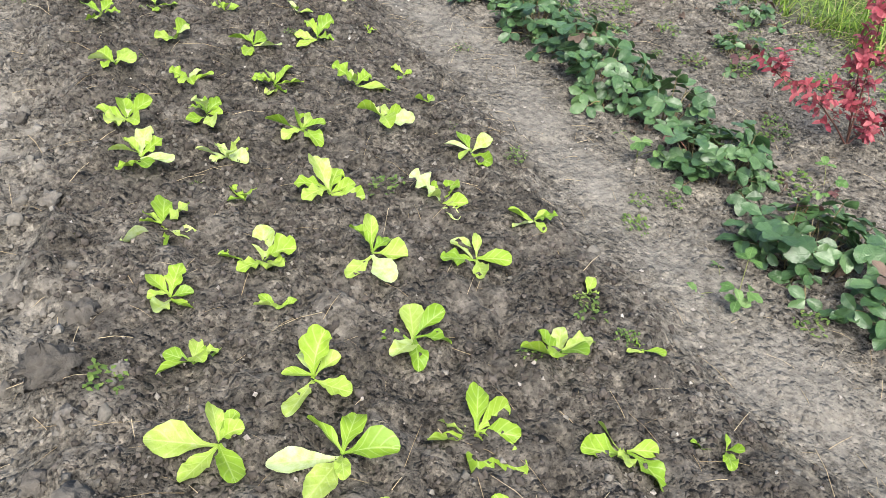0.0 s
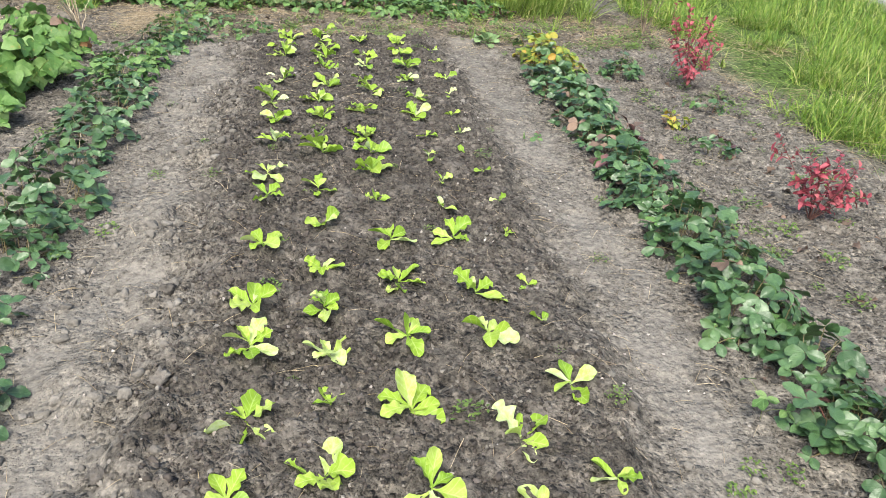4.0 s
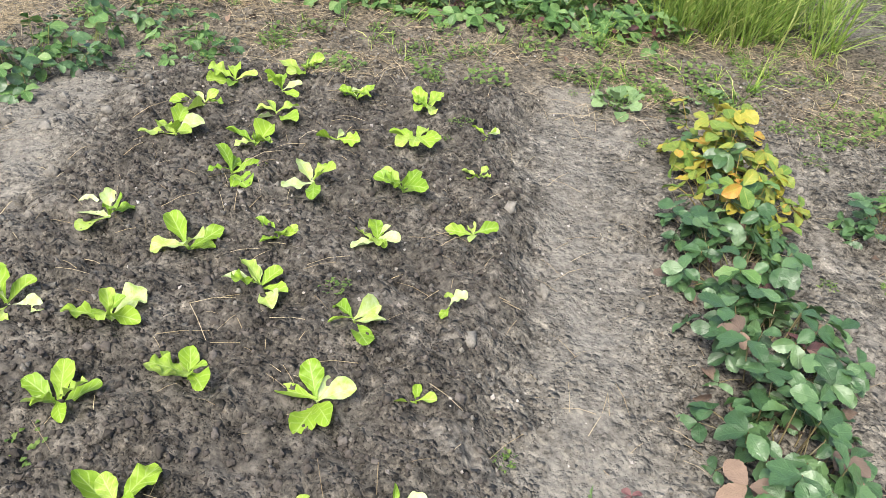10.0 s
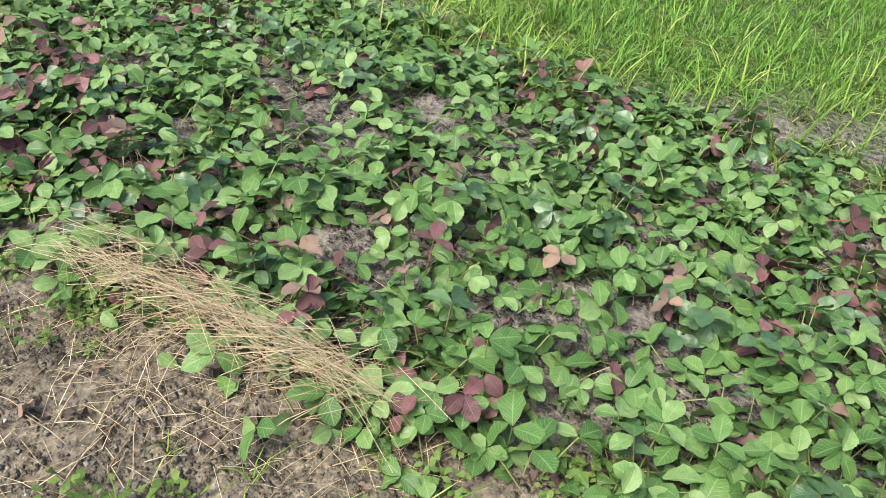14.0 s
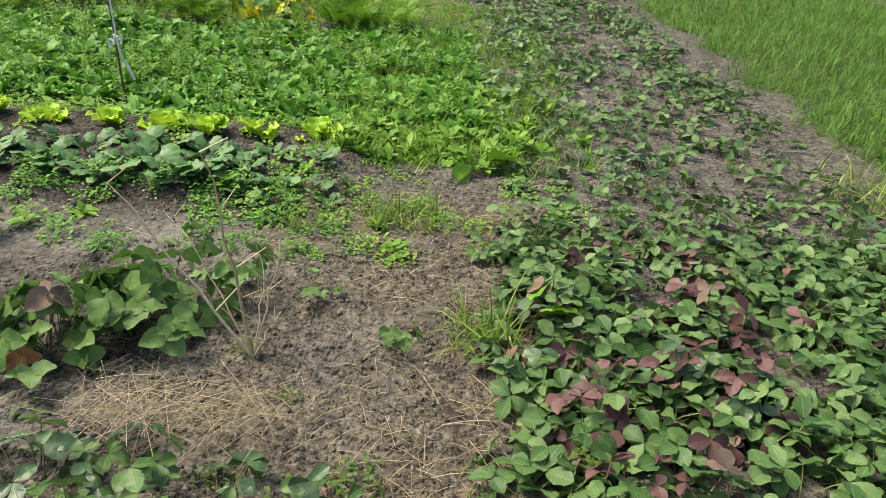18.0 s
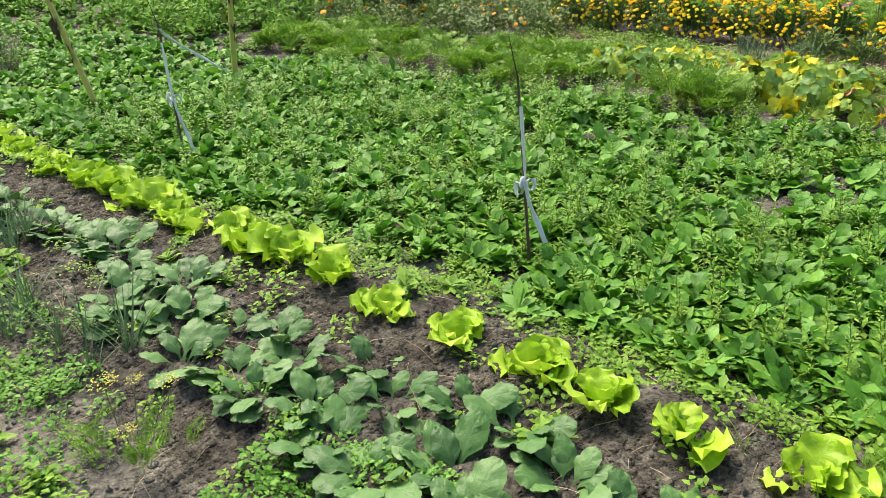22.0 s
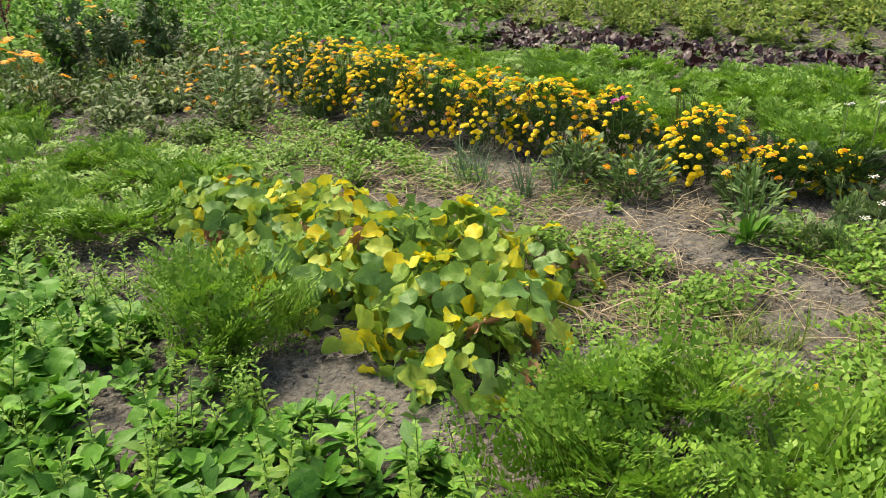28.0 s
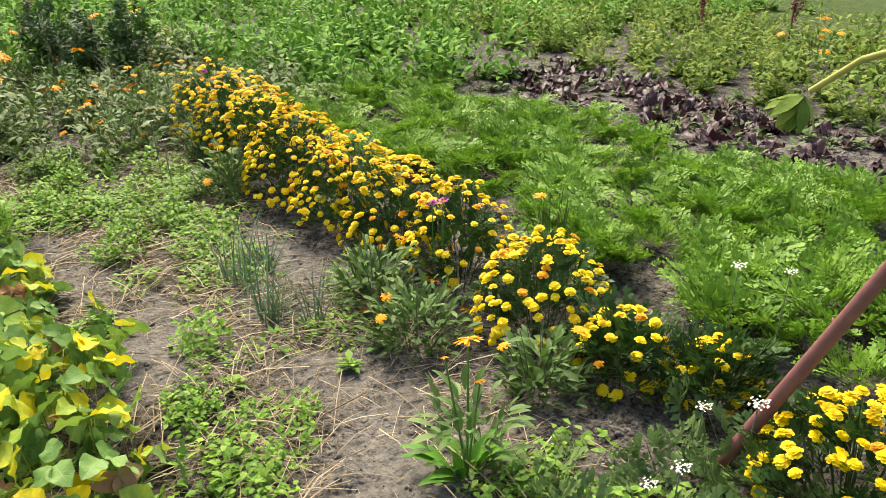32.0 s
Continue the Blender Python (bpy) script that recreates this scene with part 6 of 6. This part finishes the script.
for x, y, tall, lean in ((-5.0, 0.56, 1.6, (0.25, -0.2)), (-6.2, 0.66, 1.7, (0.06, 0.3)), (-8.0, -1.9, 1.7, (0.05, 0.0))):
    sunflower(x, y, tall, lean, rng)
AMARANTH = leaf_material("amaranth_plume", ((0.0, (0.10, 0.008, 0.02)), (1.0, (0.26, 0.02, 0.045))), (0.2, 0.02, 0.05), (0.15, 0.03, 0.03), 0.0, 5.0, 0.7, 0.1)
PLUME = Bag()
for k in range(260):
    f = rng.random()
    PLUME.take(blade(0.03, 0.016, ovate, 2, 1, rng.uniform(-20, 60), 0, 0.2, 0, 1, 0, rng), turn(0, 0, rng.uniform(0, 360), (rng.gauss(0, 0.016 * (1.2 - f)), rng.gauss(0, 0.016 * (1.2 - f)), f * 0.5)))
PLUME_MESH = PLUME.mesh("plume", AMARANTH)
for x, y, tall in ((-8.82, -1.9, 0.75), (-8.72, -1.35, 0.7), (-9.0, -2.3, 0.8), (-9.2, -2.7, 0.7), (-9.5, -2.2, 0.75), (-15.9, 1.2, 0.5), (-16.4, 2.0, 0.6)):
    root = thing("amaranth", ground_point(x, y), "amaranth with drooping dark red plumes", "amaranth", "amaranths")
    part("stalk", Bag().add(*tube(arc((0, 0, 0), (0, 0, tall + 0.3), 0, 4), 0.012, 0.006, 6)).mesh("stalk", PURPLE_STALK), root)
    for k in range(3):
        part("plume", PLUME_MESH, root, turn(rng.uniform(-25, 25), rng.uniform(-25, 25), k * 120, (0, 0, tall * rng.uniform(0.5, 1.0)), rng.uniform(0.8, 1.2)))
for x, y, r, n in ((-8.75, -0.55, 0.34, 16), (-9.1, -0.9, 0.4, 14), (-8.68, 0.05, 0.28, 8), (-9.9, -1.3, 0.5, 12), (-9.2, 0.5, 0.3, 6), (-15.5, 2.8, 0.4, 8), (-10.4, -2.2, 0.5, 12)):
    flower_bush("calendula_plant", x, y, r, r, 0.5, CALENDULA_HEADS, n, CALENDULA_GREEN, LANCE_LEAVES, 260, calendula, "calendula", "calendulas at the back", rng, 1.4)
for x, y, tall in ((-9.62, -0.35, 0.8), (-9.85, -0.05, 0.78), (-9.4, -0.65, 0.75)):
    leafy_shrub("tall_bush", x, y, tall, 7, DEEP, TWIG, 0.06, 0.4, "tall dark green leafy bush", "bush", rng, 38, 30, 9)
leafy_shrub("lavender_bush", -5.25, -1.5, 0.55, 16, GREYLEAF, TWIG, 0.03, 0.2, "grey bushy lavender at the back", "bush", rng, 45, 18, 4)

# leaning purple stalk and the nodding sunflower beside it
root = thing("leaning_stalk", ground_point(-9.74, 5.9, -0.03), "thick purple-brown stalk leaning over the marigolds", "stalk")
pts = arc((0, 0, 0), (-0.22, 0.56, 1.45), 0.0, 12)
shaft = part("shaft", Bag().add(*tube(pts, 0.021, 0.015, 9)).mesh("shaft", PURPLE_STALK), root)
for k in (2, 4, 6, 8):
    a = pts[k]
    part("bud_scar", Bag().add(*tube(arc(a, a + np.array([0.03 * math.cos(k), 0.03 * math.sin(k), 0.02]), 0, 3), 0.006, 0.002, 5)).mesh("bud_scar", PURPLE_STALK), shaft)
root = thing("sunflower", ground_point(-9.62, 6.75, -0.02), "sunflower with a nodding green-yellow bud", "sunflower", "old sunflowers")
stalk = part("stalk", Bag().add(*tube(np.array([(0, 0, 0), (0.0, -0.02, 0.5), (0.02, -0.06, 1.0), (0.03, -0.18, 1.24), (0.06, -0.4, 1.27), (0.09, -0.58, 1.19), (0.1, -0.66, 1.12)]), 0.009, 0.006, 7)).mesh("stalk", SUNSTALK), root)
head = Bag()
for k in range(26):
    head.take(blade(0.075, 0.026, lance, 4, 2, rng.uniform(-65, -20), -25, 0.2, 0.1, 1, 0, rng), turn(0, 0, k * 137.5, (0, 0, 0)))
part("flower_head", head.mesh("flower_head", PALE_CROP), stalk, turn(-25, 0, 0, (0.1, -0.67, 1.11)))
SUN_LEAF = Bag().add(*blade(0.24, 0.15, heart, 8, 4, 10, -70, 0.2, 0.15, 2, 0, rng)).mesh("leaf", RADISH)
for m in (turn(10, 10, 200, (0.02, -0.06, 1.0), 1.0), turn(-20, 0, 120, (0.03, -0.18, 1.24), 0.9), turn(-30, 0, 250, (0.06, -0.4, 1.27), 0.8), turn(0, 0, 20, (0, -0.02, 0.7), 1.1)):
    part("leaf", SUN_LEAF, stalk, m)

# ---------------- beyond the garden ----------------
PAVING = plain_material("grey_paving", ((0.0, (0.30, 0.30, 0.30)), (1.0, (0.45, 0.45, 0.45))), 8.0, 0.8)
bm = bmesh.new()
bmesh.ops.create_cube(bm, size=1.0, matrix=Matrix.Translation((8.0, 10, -0.03)) @ Matrix.Diagonal((3.2, 80, 0.1, 1)))
bmesh.ops.bevel(bm, geom=bm.edges[:], offset=0.02, segments=2, affect="EDGES")
me = bpy.data.meshes.new("pavement")
bm.to_mesh(me)
bm.free()
me.materials.append(PAVING)
tagged(new("pavement", me), "pale grey concrete path beyond the grass", "path", kind="structure")
FERNS = [frond(rng, rng.uniform(0.45, 0.6), 12, 55, -40, 1.6) for _ in range(3)]
for x, y in ((3.75, 2.3), (3.9, 2.75), (4.1, 2.0)):
    root = thing("fern", ground_point(x, y), "fern with yellow-green fronds in the long grass", "fern", "ferns")
    for k in range(7):
        part("frond", rng.choice(FERNS).mesh("frond", GRASS), root, turn(0, 0, k * 51 + rng.uniform(-15, 15), (0, 0, 0), rng.uniform(0.8, 1.1)))
stuff("crumbs_west", rosette(STONES, spread(rng, 6500, -9.8, -2.4, 2.0, 7.0), rng, 90, 0.004, 0.015), DRY_CLOD, "grey crumbs of soil between the plants", "soil")
stuff("straw_west", rosette(STRAWS, spread(rng, 9500, -9.5, -8.0, 1.8, 6.9, lambda x, y: (0.1 + 0.9 * vnoise(x, y, 1.8, 96)) * (1 - 0.7 * bare_west(x, y)), 0.012), rng, 16, 0.7, 2.2), STRAW, "dry grass stalks strewn before the marigolds", "straw")
stuff("small_weeds_west", rosette(CREEPERS, spread(rng, 1300, -9.5, -8.0, 1.6, 7.0, lambda x, y: step(0.35, 0.8, vnoise(x, y, 2.6, 97)) * (1 - bare_west(x, y))), rng, 20, 0.6, 1.6), WEED, "small weeds on the grey soil before the marigolds", "weeds")
stuff("grass_straw", rosette(LONG_STRAWS, spread(rng, 4200, 2.75, 4.2, 0.0, 7.5, lambda x, y: vnoise(x, y, 1.8, 88) ** 1.5, 0.03), rng, 22, 0.4, 1.1), STRAW, "dead straw-coloured stalks lying in the long grass", "straw")
stuff("corner_grass", rosette(LAWN_TUFTS + WEEDS[:3], spread(rng, 900, -5.2, -3.75, 6.1, 7.3, lambda x, y: 0.3 + 0.7 * vnoise(x, y, 1.6, 99)), rng, 14, 0.8, 1.7), WEED, "fresh bright grass and weeds at the corner of the bed", "grass")
stuff("yarrow_leaves", rosette(SMALL_FRONDS, spread(rng, 210, -9.85, -9.1, 5.7, 6.4, lambda x, y: 0.4 + 0.6 * vnoise(x, y, 3.0, 100)), rng, 35, 0.7, 1.3), CALENDULA_GREEN, "feathery yarrow leaves round the leaning stalk", "yarrow")
